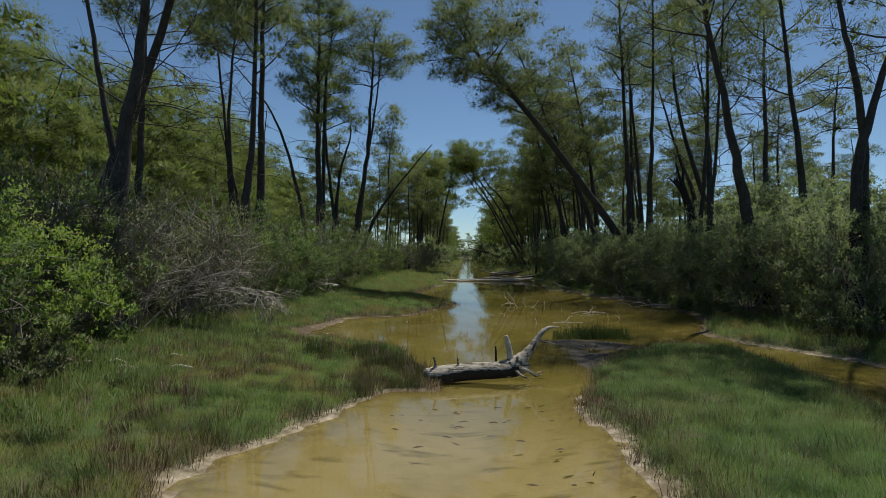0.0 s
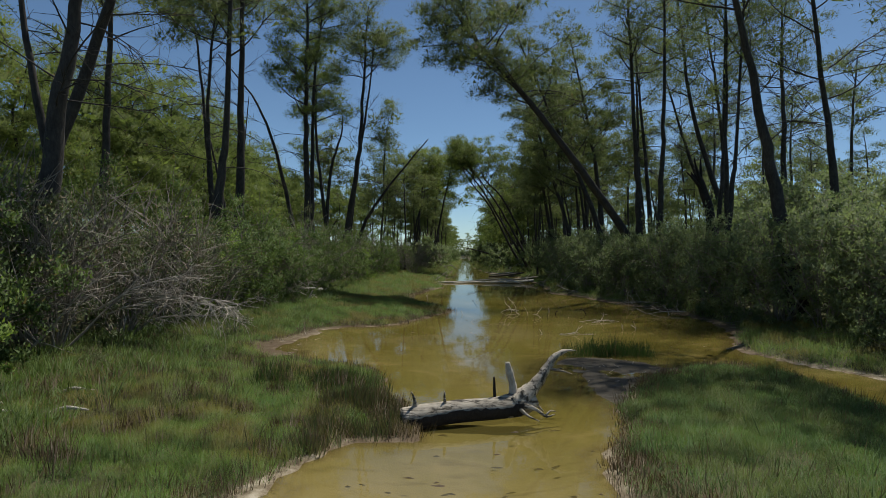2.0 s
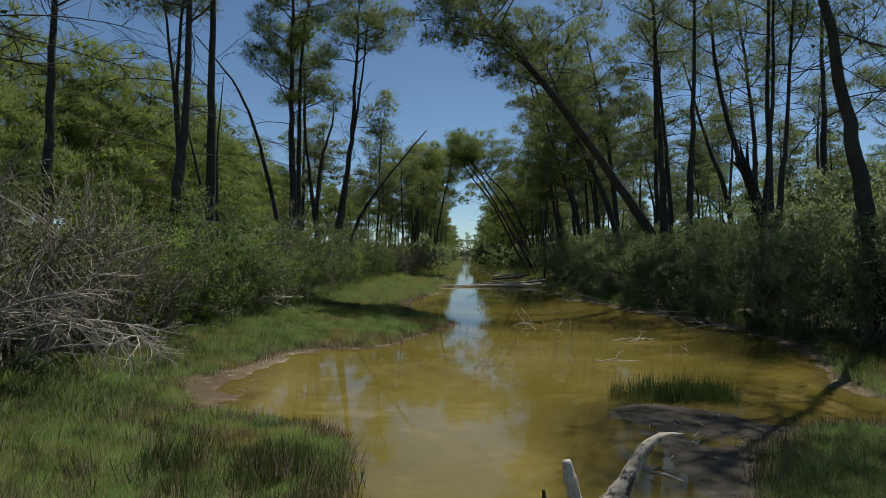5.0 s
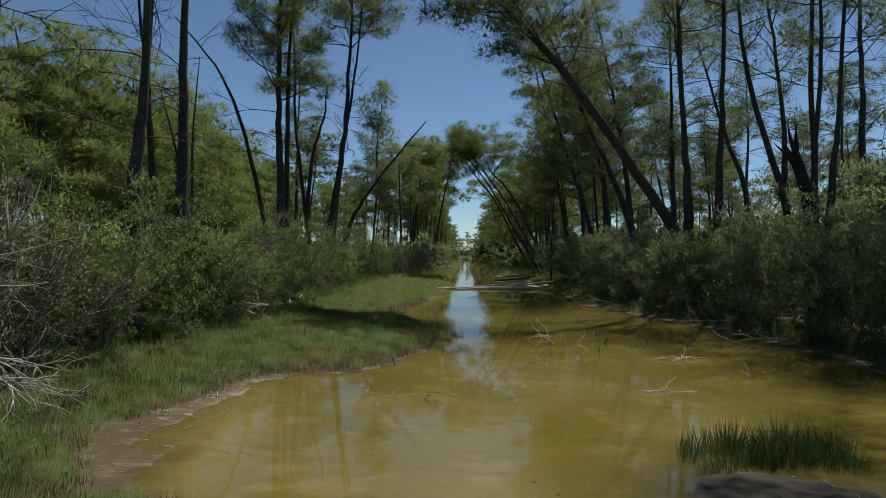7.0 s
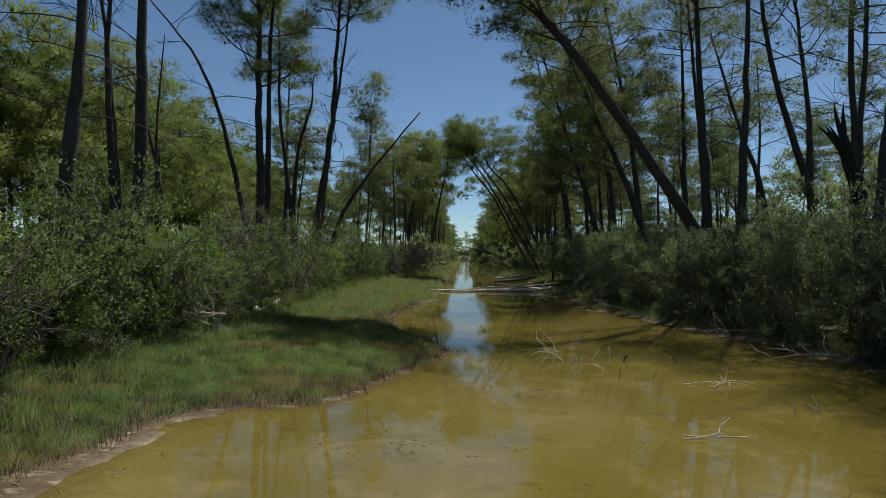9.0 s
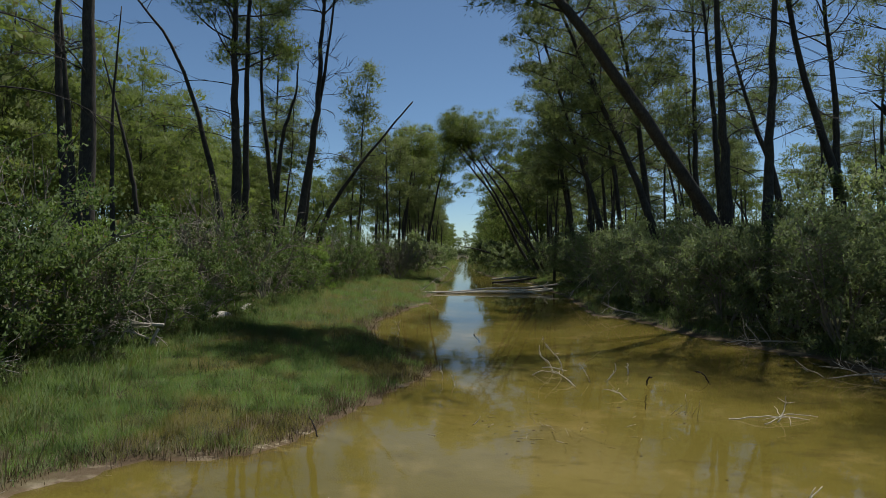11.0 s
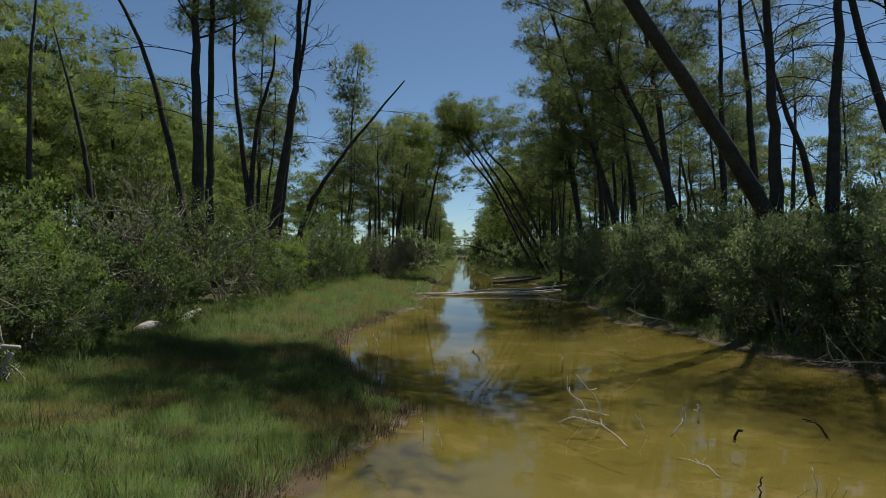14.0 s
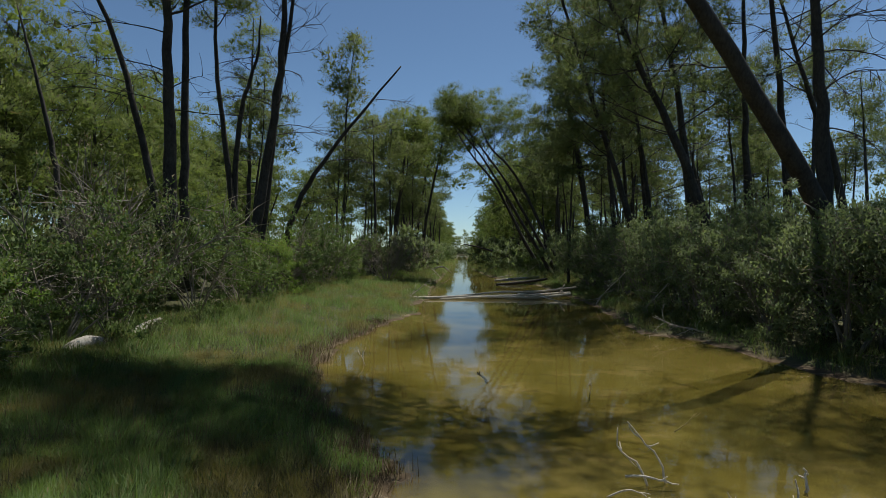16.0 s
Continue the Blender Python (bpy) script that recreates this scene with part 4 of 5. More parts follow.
for k in range(76):      # both banks further up
    y = 46 + (k // 2) * 3.2 + rng.uniform(-0.8, 0.8)
    s = -1 if k % 2 else 1
    edge = np.interp(y, [44, 55, 71, 120, 262], [0.2, 0.9, 1.6, 3.8, 9.0]) - 1.6 if s < 0 else np.interp(y, [44, 46, 55, 71, 120, 262], [6.6, 5.9, 4.4, 4.0, 5.9, 11.4]) + 1.5
    bush((9, 4, 10, 10)[k % 4] if y < 70 else 9 + (k % 4 > 1), edge + s * rng.uniform(0.0, 2.2), y, rng.uniform(0, 6.28), rng.uniform(0.75, 1.1))


for k in range(12):      # across the far end of the creek
    bush(10, 4.5 + k * 1.2, 265 + (k % 3) * 2, k * 1.7, 1.0)
for k in range(16):      # low growth at the foot of the west shrubs
    y = 7.0 + k * 1.35
    bush(12, np.interp(y, [7, 12, 17, 30], [-4.6, -4.4, -4.3, -4.2]) + rng.uniform(-0.35, 0.2), y, rng.uniform(0, 6.28), rng.uniform(0.28, 0.45))
for x, y, q in [(9.0, 12.0, 1.0), (9.2, 13.4, 0.98), (8.9, 15.2, 1.05), (8.7, 16.6, 1.02), (8.8, 18.4, 1.05), (8.6, 20.2, 1.05), (8.3, 22.0, 0.98), (8.1, 23.6, 0.98), (7.7, 25.4, 0.95), (7.3, 27.2, 0.9), (7.0, 29.0, 0.85)]:
    bush(6 + int(y) % 3, x, y, x * 3 + y, q)
for k in range(16):      # low growth at the foot of the east shrubs
    y = 12.0 + k * 1.45
    bush(13, np.interp(y, [15, 21, 25, 30, 36], [8.2, 8.1, 7.3, 6.3, 6.6]) + rng.uniform(-0.2, 0.2), y, rng.uniform(0, 6.28), rng.uniform(0.38, 0.58))


# ---- low samphire and rushes on the banks ----
def tussocks(x, y, scale, seed):
    """How far each place lies up the dome of its cushion (0 to 1), the cushion's own number, and the way to its middle."""
    u, v = x * scale, y * scale
    best, num, ox, oy = np.full(x.shape, 9.0), np.zeros(x.shape), np.zeros(x.shape), np.zeros(x.shape)
    for di in (-1, 0, 1):
        for dj in (-1, 0, 1):
            i, j = np.floor(u) + di, np.floor(v) + dj
            cx, cy = i + 0.15 + 0.7 * hash2(i, j, seed), j + 0.15 + 0.7 * hash2(i, j, seed + 1)
            d = np.hypot(u - cx, v - cy)
            near = d < best
            best, num = np.where(near, d, best), np.where(near, hash2(i, j, seed + 2), num)
            ox, oy = np.where(near, u - cx, ox), np.where(near, v - cy, oy)
    return np.sqrt(np.clip(1 - best * 1.35, 0, 1)), num, np.stack([ox, oy], 1)


def tufts(name, label, boxes, density, blades, tall, seed, material=GRASS, near=0.12, most=5.0, spread=0.07, bent=True, branching=False, broad=1.0, cushion=2.6):
    """Clumps of upright blades wherever the land lies between near and most metres from the water."""
    rng = np.random.default_rng(seed)
    pts = []
    for x0, y0, x1, y1 in boxes:
        n = int((x1 - x0) * (y1 - y0) * density)
        x, y = rng.uniform(x0, x1, n), rng.uniform(y0, y1, n)
        d = shore(x, y)
        d = d - np.where(d > 0, mud(x, y), 0)
        keep = (d > near) & (d < most) & (rng.uniform(0, 1, n) < 0.12 + 1.5 * value_noise(x, y, 2.6, seed) * (0.35 + value_noise(x, y, 0.8, seed + 5)))
        pts.append(np.stack([x[keep], y[keep]], 1))
    p = np.concatenate(pts)
    z = height(p[:, 0], p[:, 1])
    dome, num, away = tussocks(p[:, 0], p[:, 1], cushion, seed + 3)
    grow = tall * (0.28 + 0.4 * value_noise(p[:, 0], p[:, 1], 0.9, seed + 1) + (0.4 + 1.5 * num) * dome) * rng.uniform(0.75, 1.2, len(p))
    base = np.repeat(np.column_stack([p, z - 0.01]), blades, 0)
    grow = np.repeat(grow, blades) * rng.uniform(0.55, 1.1, len(base))
    off = rng.normal(0, spread, (len(base), 2))
    base[:, :2] += off
    away = np.repeat(away, blades, 0)
    way = np.column_stack([off * 1.2 + away * 0.5 + rng.normal(0, 0.15, off.shape), np.ones(len(base))])
    ang = rng.uniform(0, np.pi, len(base))
    side = np.column_stack([np.cos(ang), np.sin(ang), np.zeros(len(base))]) * (rng.uniform(0.0022, 0.0048, len(base)) * broad)[:, None]
    rise = np.where(rng.uniform(0, 1, len(base)) < 0.3, 0.0, rng.uniform(0.05, 0.6, len(base))) if branching else np.zeros(len(base))
    way[:, :2] += rng.normal(0, 0.32, off.shape) * (rise > 0)[:, None]
    base[:, 2] += rise * grow
    grow = grow * (1 - rise)
    mid = base + way * grow[:, None] * 0.5
    tip = base + way * grow[:, None]
    if bent:
        n = len(base)
        pts = np.stack([base - side, base + side, mid + side * 0.9, mid - side * 0.9, tip], 1).reshape(-1, 3)
        i = np.arange(n) * 5
        me = bpy.data.meshes.new(name)
        me.vertices.add(n * 5)
        me.vertices.foreach_set("co", pts.reshape(-1).astype(np.float32))
        loops = np.stack([i, i + 1, i + 2, i + 3, i + 3, i + 2, i + 4], 1).reshape(-1)
        me.loops.add(n * 7)
        me.loops.foreach_set("vertex_index", loops.astype(np.int32))
        me.polygons.add(n * 2)
        starts = np.stack([np.arange(n) * 7, np.arange(n) * 7 + 4], 1).reshape(-1)
        me.polygons.foreach_set("loop_start", starts.astype(np.int32))
        me.update(calc_edges=True)
        me.materials.append(material)
    else:
        soft = normed(np.column_stack([off / (spread + 1e-6) * 0.25 + away * 0.9 + rng.normal(0, 0.26, off.shape), np.full(len(base), 0.6)]))
        me = tri_mesh(name, np.stack([base - side * 1.2, base + side * 1.2, tip], 1), material, soft)
    return tagged(new(name, me), label, "grass", kind="stuff")


tufts("samphire", "low dense green samphire on the muddy bank", [(-5.6, 2.6, 0.3, 12)], 600, 28, 0.072, 301, bent=False, branching=True, broad=0.6)
tufts("samphire", "low dense green samphire on the grassy spit", [(-5.8, 12, 0.8, 24.5)], 380, 26, 0.088, 302, bent=False, branching=True, broad=0.75)
tufts("samphire", "low dense green samphire between two channels", [(1.5, 2.6, 5.8, 11.6)], 600, 26, 0.076, 303, GRASS_DEEP, bent=False, branching=True, broad=0.62)
tufts("samphire", "low green samphire along the far bank", [(-5.0, 24.5, 1.5, 48), (4.8, 26, 7.5, 46)], 90, 12, 0.17, 304, bent=False, branching=True)
tufts("samphire", "rough grass along the distant banks", [(-4, 48, 3, 75), (3.4, 45, 9, 75), (-3, 75, 9, 120)], 26, 12, 0.45, 308, bent=False, near=0.1, most=4.0, spread=0.15)
tufts("samphire", "low green samphire below the dark shrubs", [(5.6, 4, 9.5, 16)], 180, 14, 0.13, 305, most=2.6, bent=False, branching=True)
tufts("samphire", "sparse grass at the water's edge", [(6, 16, 9.5, 26)], 60, 12, 0.16, 306, most=1.8, bent=False)
tufts("dead_stems", "dark brown dead stems along the bank edge", [(-3.2, 3.5, 0.8, 30), (1.5, 3.5, 5.8, 11.6)], 330, 13, 0.085, 307, DEAD, near=0.04, most=0.42, bent=False)

tufts("rush_clump", "dark green rush clump on a wet sandbank", [(2.45, 12.3, 4.05, 12.95)], 170, 26, 0.26, 311, REED, near=-9, spread=0.06)
tufts("rush_clump", "straw-coloured rushes round the end of the log", [(-1.15, 7.1, -0.25, 8.8)], 190, 24, 0.16, 312, STRAW, near=0.0, spread=0.06)
tufts("rush_clump", "dark rushes on the muddy point", [(-2.2, 9.2, -0.6, 10.0)], 100, 24, 0.2, 313, REED, near=0.0, spread=0.06)
tufts("dry_grass", "dry straw-coloured grass among the samphire", [(-5.6, 3, 0.2, 26), (1.6, 3, 5.6, 11.4)], 16, 9, 0.15, 314, STRAW, near=0.15, spread=0.09)


tufts("low_herbs", "low leafy green herbs at the foot of the shrubs", [(-6.2, 5, -3.4, 30)], 90, 20, 0.13, 315, LEAF, near=0.4, most=9, spread=0.10, bent=False, branching=True, broad=1.7)
tufts("brown_clumps", "small dark brown dead clumps among the samphire", [(-5.2, 3, 0.2, 16)], 22, 40, 0.12, 316, DEAD, near=0.15, spread=0.05, bent=False)


# ---- the fallen log and other dead wood ----
def rough_tube(shape, path, radii, seed, n=26, sides=14, knots=0.1):
    """A weathered stem: uneven rings along a smooth line."""
    rng = np.random.default_rng(seed)
    line = spline(path, n)
    rad = np.interp(np.linspace(0, 1, n), np.linspace(0, 1, len(radii)), radii) * (1 + rng.normal(0, knots * 0.14, n))
    shape.tube(line, rad, sides)
    pts = shape.points[-1].reshape(n, sides, 3)
    ridge = (1 + 1.5 * knots * (value_noise(np.arange(sides)[None, :] * 0.9 + np.linspace(0, 2, n)[:, None], np.linspace(0, 3, n)[:, None] + np.zeros((1, sides)), 1.0, seed) - 0.5)
             + rng.normal(0, knots * 0.14, (n, sides)))
    shape.points[-1] = (line[:, None] + (pts - line[:, None]) * ridge[..., None]).reshape(-1, 3)
    return line


def fallen_log():
    root = thing("fallen_log", (0.5, 8.2, 0.0), "weathered grey fallen log with forked root end across shallow water", "log")
    o = np.array([0.5, 8.2, 0.0])

    def piece(name, path, radii, seed, n=16, sides=9, knots=0.12, mat=LOGWOOD, label=""):
        sh = Shape()
        rough_tube(sh, np.array(path) - o, radii, seed, n, sides, knots)
        return part(name, sh.mesh(name, mat), root, label)

    piece("trunk", [(-0.22, 7.97, 0.095), (-0.05, 8.02, 0.11), (0.35, 8.17, 0.135), (0.8, 8.33, 0.13), (1.08, 8.45, 0.135), (1.24, 8.5, 0.19)],
          [0.11, 0.124, 0.12, 0.116, 0.12, 0.09], 1, 34, 18, 0.14)
    piece("fork", [(0.98, 8.40, 0.14), (1.14, 8.47, 0.24), (1.30, 8.55, 0.39), (1.41, 8.61, 0.53), (1.50, 8.65, 0.64), (1.63, 8.68, 0.70), (1.76, 8.7, 0.705)],
          [0.12, 0.10, 0.080, 0.058, 0.050, 0.041, 0.039, 0.028, 0.026, 0.013, 0.003], 2, 34, 14, 0.34, FORKWOOD)
    rng = np.random.default_rng(44)
    # black shell low on the log: torn bark plus the log's own shade as colour
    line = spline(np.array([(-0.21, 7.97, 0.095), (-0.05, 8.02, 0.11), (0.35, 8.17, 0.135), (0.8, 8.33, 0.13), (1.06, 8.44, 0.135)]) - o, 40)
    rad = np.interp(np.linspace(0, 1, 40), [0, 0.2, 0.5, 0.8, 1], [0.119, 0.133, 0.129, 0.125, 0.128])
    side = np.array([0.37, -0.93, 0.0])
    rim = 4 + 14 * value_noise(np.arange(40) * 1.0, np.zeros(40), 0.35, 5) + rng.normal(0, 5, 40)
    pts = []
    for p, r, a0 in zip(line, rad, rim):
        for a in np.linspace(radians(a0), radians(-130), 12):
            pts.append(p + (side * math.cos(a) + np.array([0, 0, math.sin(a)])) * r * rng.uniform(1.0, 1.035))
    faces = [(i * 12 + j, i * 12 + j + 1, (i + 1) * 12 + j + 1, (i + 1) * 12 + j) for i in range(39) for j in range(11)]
    part("bark", raw_mesh("bark", np.array(pts), faces, CHAR_SHADE, True), root, "torn black bark with the underside's shade painted in")
    piece("stub", [(0.99, 8.46, 0.2), (0.985, 8.47, 0.35), (0.95, 8.48, 0.5), (0.93, 8.48, 0.60)], [0.058, 0.046, 0.040, 0.026], 3, knots=0.3, mat=DEADWOOD, label="pale broken branch stub")
    piece("spike", [(0.78, 8.36, 0.21), (0.775, 8.37, 0.36), (0.77, 8.37, 0.46)], [0.018, 0.016, 0.010], 4, 8, 6, mat=CHAR_SHADE, label="charred black spike")
    piece("spike", [(0.23, 8.1, 0.21), (0.22, 8.1, 0.29), (0.22, 8.1, 0.36)], [0.022, 0.014, 0.005], 5, 8, 6)
    piece("spike", [(-0.08, 8.0, 0.19), (-0.10, 8.0, 0.31), (-0.13, 7.98, 0.38)], [0.03, 0.016, 0.006], 6, 8, 6)
    piece("twig", [(1.40, 8.6, 0.52), (1.5, 8.57, 0.50), (1.58, 8.54, 0.49), (1.67, 8.5, 0.47)], [0.024, 0.016, 0.011, 0.004], 7, 12, 7, 0.3)
    piece("twig", [(1.5, 8.57, 0.50), (1.56, 8.6, 0.515), (1.60, 8.62, 0.50)], [0.011, 0.008, 0.003], 8, 8, 6, 0.3)
    piece("root", [(1.1, 8.36, 0.14), (1.22, 8.28, 0.13), (1.33, 8.25, 0.06), (1.42, 8.22, 0.09)], [0.040, 0.020, 0.013, 0.005], 9, 14, 7, 0.3)
    piece("root", [(1.05, 8.33, 0.12), (1.13, 8.22, 0.07), (1.25, 8.16, 0.03)], [0.028, 0.013, 0.004], 10, 10, 7, 0.3)
    piece("root", [(1.33, 8.25, 0.07), (1.38, 8.28, 0.11), (1.45, 8.3, 0.10)], [0.013, 0.009, 0.004], 11, 8, 6, 0.3)
    piece("root", [(1.12, 8.5, 0.16), (1.25, 8.58, 0.12), (1.36, 8.6, 0.02)], [0.034, 0.02, 0.008], 12, 10, 7, 0.3)


fallen_log()


def dead_branch(place, way, length, label, seed, twigs=16, r=0.019, mat=PALE, lift=-0.12, name="dead_branch", category="branch"):
    rng = np.random.default_rng(seed)
    root = thing(name, place, label, category, "dead branches on the banks")
    sh = Shape()
    path = wander(rng, (0, 0, 0), way, length, 9, lift, 0.10)
    sh.tube(path, np.linspace(r, r * 0.25, 9), 6)
    part("stem", sh.mesh("stem", mat), root)
    for k in range(twigs):
        i = rng.integers(1, 8)
        w = unit(path[i + 1] - path[i]) * 0.9 + rng.normal(0, 0.65, 3)
        tp = wander(rng, path[i], w, length * rng.uniform(0.18, 0.42), 5, lift * 1.5, 0.2)
        sh = Shape()
        sh.tube(tp, np.linspace(r * 0.45, r * 0.12, 5), 4)
        for q in range(3):
            j = rng.integers(1, 4)
            sub = wander(rng, tp[j], unit(tp[j + 1] - tp[j]) + rng.normal(0, 0.6, 3), length * rng.uniform(0.08, 0.2), 4, lift, 0.25)
            sh.tube(sub, np.linspace(r * 0.25, r * 0.08, 4), 3)
        part("twig", sh.mesh("twig", mat), root)
    return root


B_LABEL = "bleached bare branch sprawling from a shrub"
dead_branch((-5.4, 11.6, 0.75), (1, 0.15, 0.40), 2.0, B_LABEL, 401, 26, 0.019, lift=-0.5)
dead_branch((-5.3, 12.0, 0.95), (1, 0.1, 0.45), 2.1, B_LABEL, 402, 30, 0.019, lift=-0.5)
dead_branch((-5.5, 11.3, 0.8), (0.9, 0.1, 0.7), 1.9, B_LABEL, 403, 20, lift=-0.3)
dead_branch((-5.3, 12.5, 0.5), (1, -0.1, 0.3), 1.7, B_LABEL, 404, 18)
dead_branch((-5.9, 10.4, 0.3), (0.8, 0.1, 1.2), 1.8, B_LABEL, 405, 14, lift=0.1)
dead_branch((-5.3, 13.9, 0.3), (0.2, 0.1, 1.2), 2.0, B_LABEL, 406, 14, lift=0.1)
dead_branch((-3.82, 20.2, 0.68), (-1, 0.1, -0.05), 1.5, B_LABEL, 407, 18, 0.028)
dead_branch((-3.9, 20.2, 0.62), (-0.45, 0, -0.8), 0.9, B_LABEL, 408, 12, 0.026, lift=-0.1)
dead_branch((-4.1, 20.3, 0.45), (-1, -0.1, 0.25), 1.3, B_LABEL, 422, 20, 0.018)
dead_branch((-4.6, 19.9, 0.15), (-0.6, 0.1, 0.7), 1.0, B_LABEL, 423, 14, 0.016)
dead_branch((-5.6, 17.7, 0.7), (1, -0.1, 0.1), 1.4, B_LABEL, 409, 14)
dead_branch((-5.4, 22.0, 0.5), (1, 0.1, 0.3), 1.6, B_LABEL, 410, 14)
dead_branch((-5.9, 25.5, 0.8), (1, -0.2, 0.1), 1.7, B_LABEL, 411, 16)
dead_branch((7.9, 22.6, 0.12), (-1, 0.3, 0.05), 1.6, "bleached driftwood branch at the dark water's edge", 412, 12)
dead_branch((7.6, 19.6, 0.10), (-1, 0.2, 0.05), 1.3, "bleached driftwood branch at the dark water's edge", 413, 10)
dead_branch((6.4, 27.8, 0.10), (-1, 0.2, 0.1), 1.2, "bleached driftwood branch at the dark water's edge", 414, 10)
dead_branch((6.9, 30.5, 1.3), (-1, 0.1, -0.9), 1.5, "pale bare branch hanging from a shrub to the water", 415, 12)
dead_branch((6.7, 34, 1.2), (-0.8, 0.1, -0.9), 1.4, "pale bare branch hanging from a shrub to the water", 416, 12)


def pole(place, path, radii, label, seed, mat=DEADWOOD, name="fallen_pole", category="log"):
    root = thing(name, place, label, category, "fallen wood")
    sh = Shape()
    rough_tube(sh, path, radii, seed, 18, 8, 0.12)
    part("stem", sh.mesh("stem", mat), root)
    return root


F_LABEL = "pale bare trunk fallen across the creek"
pole((-0.35, 36.7, 0.0), [(0, 0, 0.05), (2.1, 0.6, 0.06), (4.2, 1.2, 0.08), (6.3, 1.9, 0.16)], [0.05, 0.06, 0.055, 0.035], F_LABEL, 501, BLEACHED)
pole((0.8, 36.8, 0.0), [(0, 0, 0.0), (1.8, 0.3, 0.08), (3.6, 0.5, 0.06), (5.0, 1.0, 0.16)], [0.03, 0.055, 0.055, 0.04], F_LABEL, 502, BLEACHED)
pole((1.5, 37.9, 0.0), [(0, 0, 0.05), (1.6, 0.3, 0.18), (3.2, 0.6, 0.20), (4.8, 1.0, 0.36)], [0.03, 0.045, 0.045, 0.035], F_LABEL, 503, BLEACHED)
pole((3.7, 37.3, 0.15), [(0, 0, 0.05), (0.7, -0.3, -0.02), (1.4, -0.8, -0.16)], [0.035, 0.03, 0.015], F_LABEL, 504, BLEACHED)
pole((4.2, 38.9, 0.05), [(0, 0, 0.02), (0.9, 0.2, 0.10), (1.8, 0.3, 0.25)], [0.05, 0.06, 0.05], "dark wet trunk fallen across the creek", 513, BARK)
dead_branch((-0.5, 36.3, 0.06), (1, 0.2, 0.25), 1.2, "pale broken branches at the end of a fallen trunk", 417, 10)
dead_branch((5.6, 38.0, 0.5), (-0.5, -0.4, -0.5), 1.2, "pale broken branches at the end of a fallen trunk", 418, 10)
dead_branch((4.6, 47.0, 0.15), (0.9, 0.1, 0.2), 1.6, "tangle of pale broken branches on the mud", 419, 10)
dead_branch((4.4, 52.0, 0.15), (0.9, 0.1, 0.25), 1.8, "tangle of pale broken branches on the mud", 420, 10)
dead_branch((0.9, 50.0, 0.15), (-0.6, 0.1, 0.5), 1.4, "tangle of pale broken branches on the mud", 421, 8)
pole((3.6, 44.6, 0.1), [(0, 0, 0), (1.2, 0.1, 0.1), (2.6, 0.3, 0.3)], [0.06, 0.08, 0.06], F_LABEL, 505, BARK)
pole((3.9, 48.5, 0.1), [(0, 0, 0), (1.2, 0.1, 0.1), (2.6, 0.3, 0.2)], [0.06, 0.08, 0.06], F_LABEL, 506)
pole((8.2, 60, 0.4), [(0, 0, 0), (-2.0, 0, 0.9), (-4.2, 0, 1.6), (-5.6, 0, 1.9)], [0.10, 0.09, 0.07, 0.03], "thin dead trunk leaning low over the creek", 507, BARK)
pole((4.6, 62, 0.1), [(0, 0, 0.1), (0.8, 0.1, 0.5), (1.4, 0, 0.2), (2.4, 0, 0.4)], [0.06, 0.07, 0.06, 0.04], F_LABEL, 508)
pole((0.2, 58, 0.1), [(0, 0, 0.3), (0.8, 0.1, 0.5), (1.4, 0, 0.1)], [0.05, 0.06, 0.03], F_LABEL, 509)
pole((-4.6, 24.0, 0.24), [(0, 0, 0), (0.12, 0.35, 0.12), (0.3, 0.8, 0.05)], [0.10, 0.11, 0.06], "grey weathered log lying in bank grass", 510)
pole((-4.5, 25.6, 0.26), [(0, 0, 0), (-0.1, 0.7, 0.08), (-0.25, 1.6, 0.10)], [0.08, 0.08, 0.05], "grey weathered log lying in bank grass", 511)
pole((-6.3, 22.8, 0.3), [(0, 0, 0), (0.4, 0.4, 0.08), (0.9, 0.5, 0.05)], [0.09, 0.09, 0.05], "grey weathered log lying in bank grass", 512)
for k, (x, y) in enumerate([(-5.0, 7.3), (-4.8, 7.6), (-4.5, 7.7), (-4.2, 7.4), (-4.0, 8.3), (-3.6, 7.5)]):
    pole((x, y, ground_z(x, y) + 0.03), [(0, 0, 0), (0.15, 0.05 * (k % 3 - 1), 0.04), (0.34, 0.04 * k - 0.1, 0.01)], [0.012, 0.024, 0.010], "small grey broken wood piece in the grass", 520 + k, PALE)


def water_twigs(x, y, label, seed, stems, tall, lean=(0.3, 0.0), r=0.008, mat=BLEACHED):
    """Forked twigs that stand out of the shallow water."""
    rng = np.random.default_rng(seed)
    root = thing("water_twig", (x, y, ground_z(x, y)), label, "twig", "twigs in the water")
    for k in range(stems):
        sh = Shape()
        a = rng.uniform(0, 6.28)
        path = wander(rng, (rng.normal(0, 0.16), rng.normal(0, 0.16), 0), (math.cos(a) * 0.7 + lean[0], math.sin(a) * 0.7 + lean[1], rng.uniform(0.5, 1.0)),
                      tall * rng.uniform(0.7, 1.2), 7, 0.1, 0.13)
        sh.tube(path, np.linspace(r * 1.5, r * 0.6, 7), 5)
        for q in range(3):
            j = rng.integers(2, 6)
            sub = wander(rng, path[j], unit(path[j + 1] - path[j]) + rng.normal(0, 0.6, 3), tall * rng.uniform(0.15, 0.35), 4, 0.1, 0.2)
            sh.tube(sub, np.linspace(r * 0.9, r * 0.35, 4), 4)
        part("stem", sh.mesh("stem", mat), root)


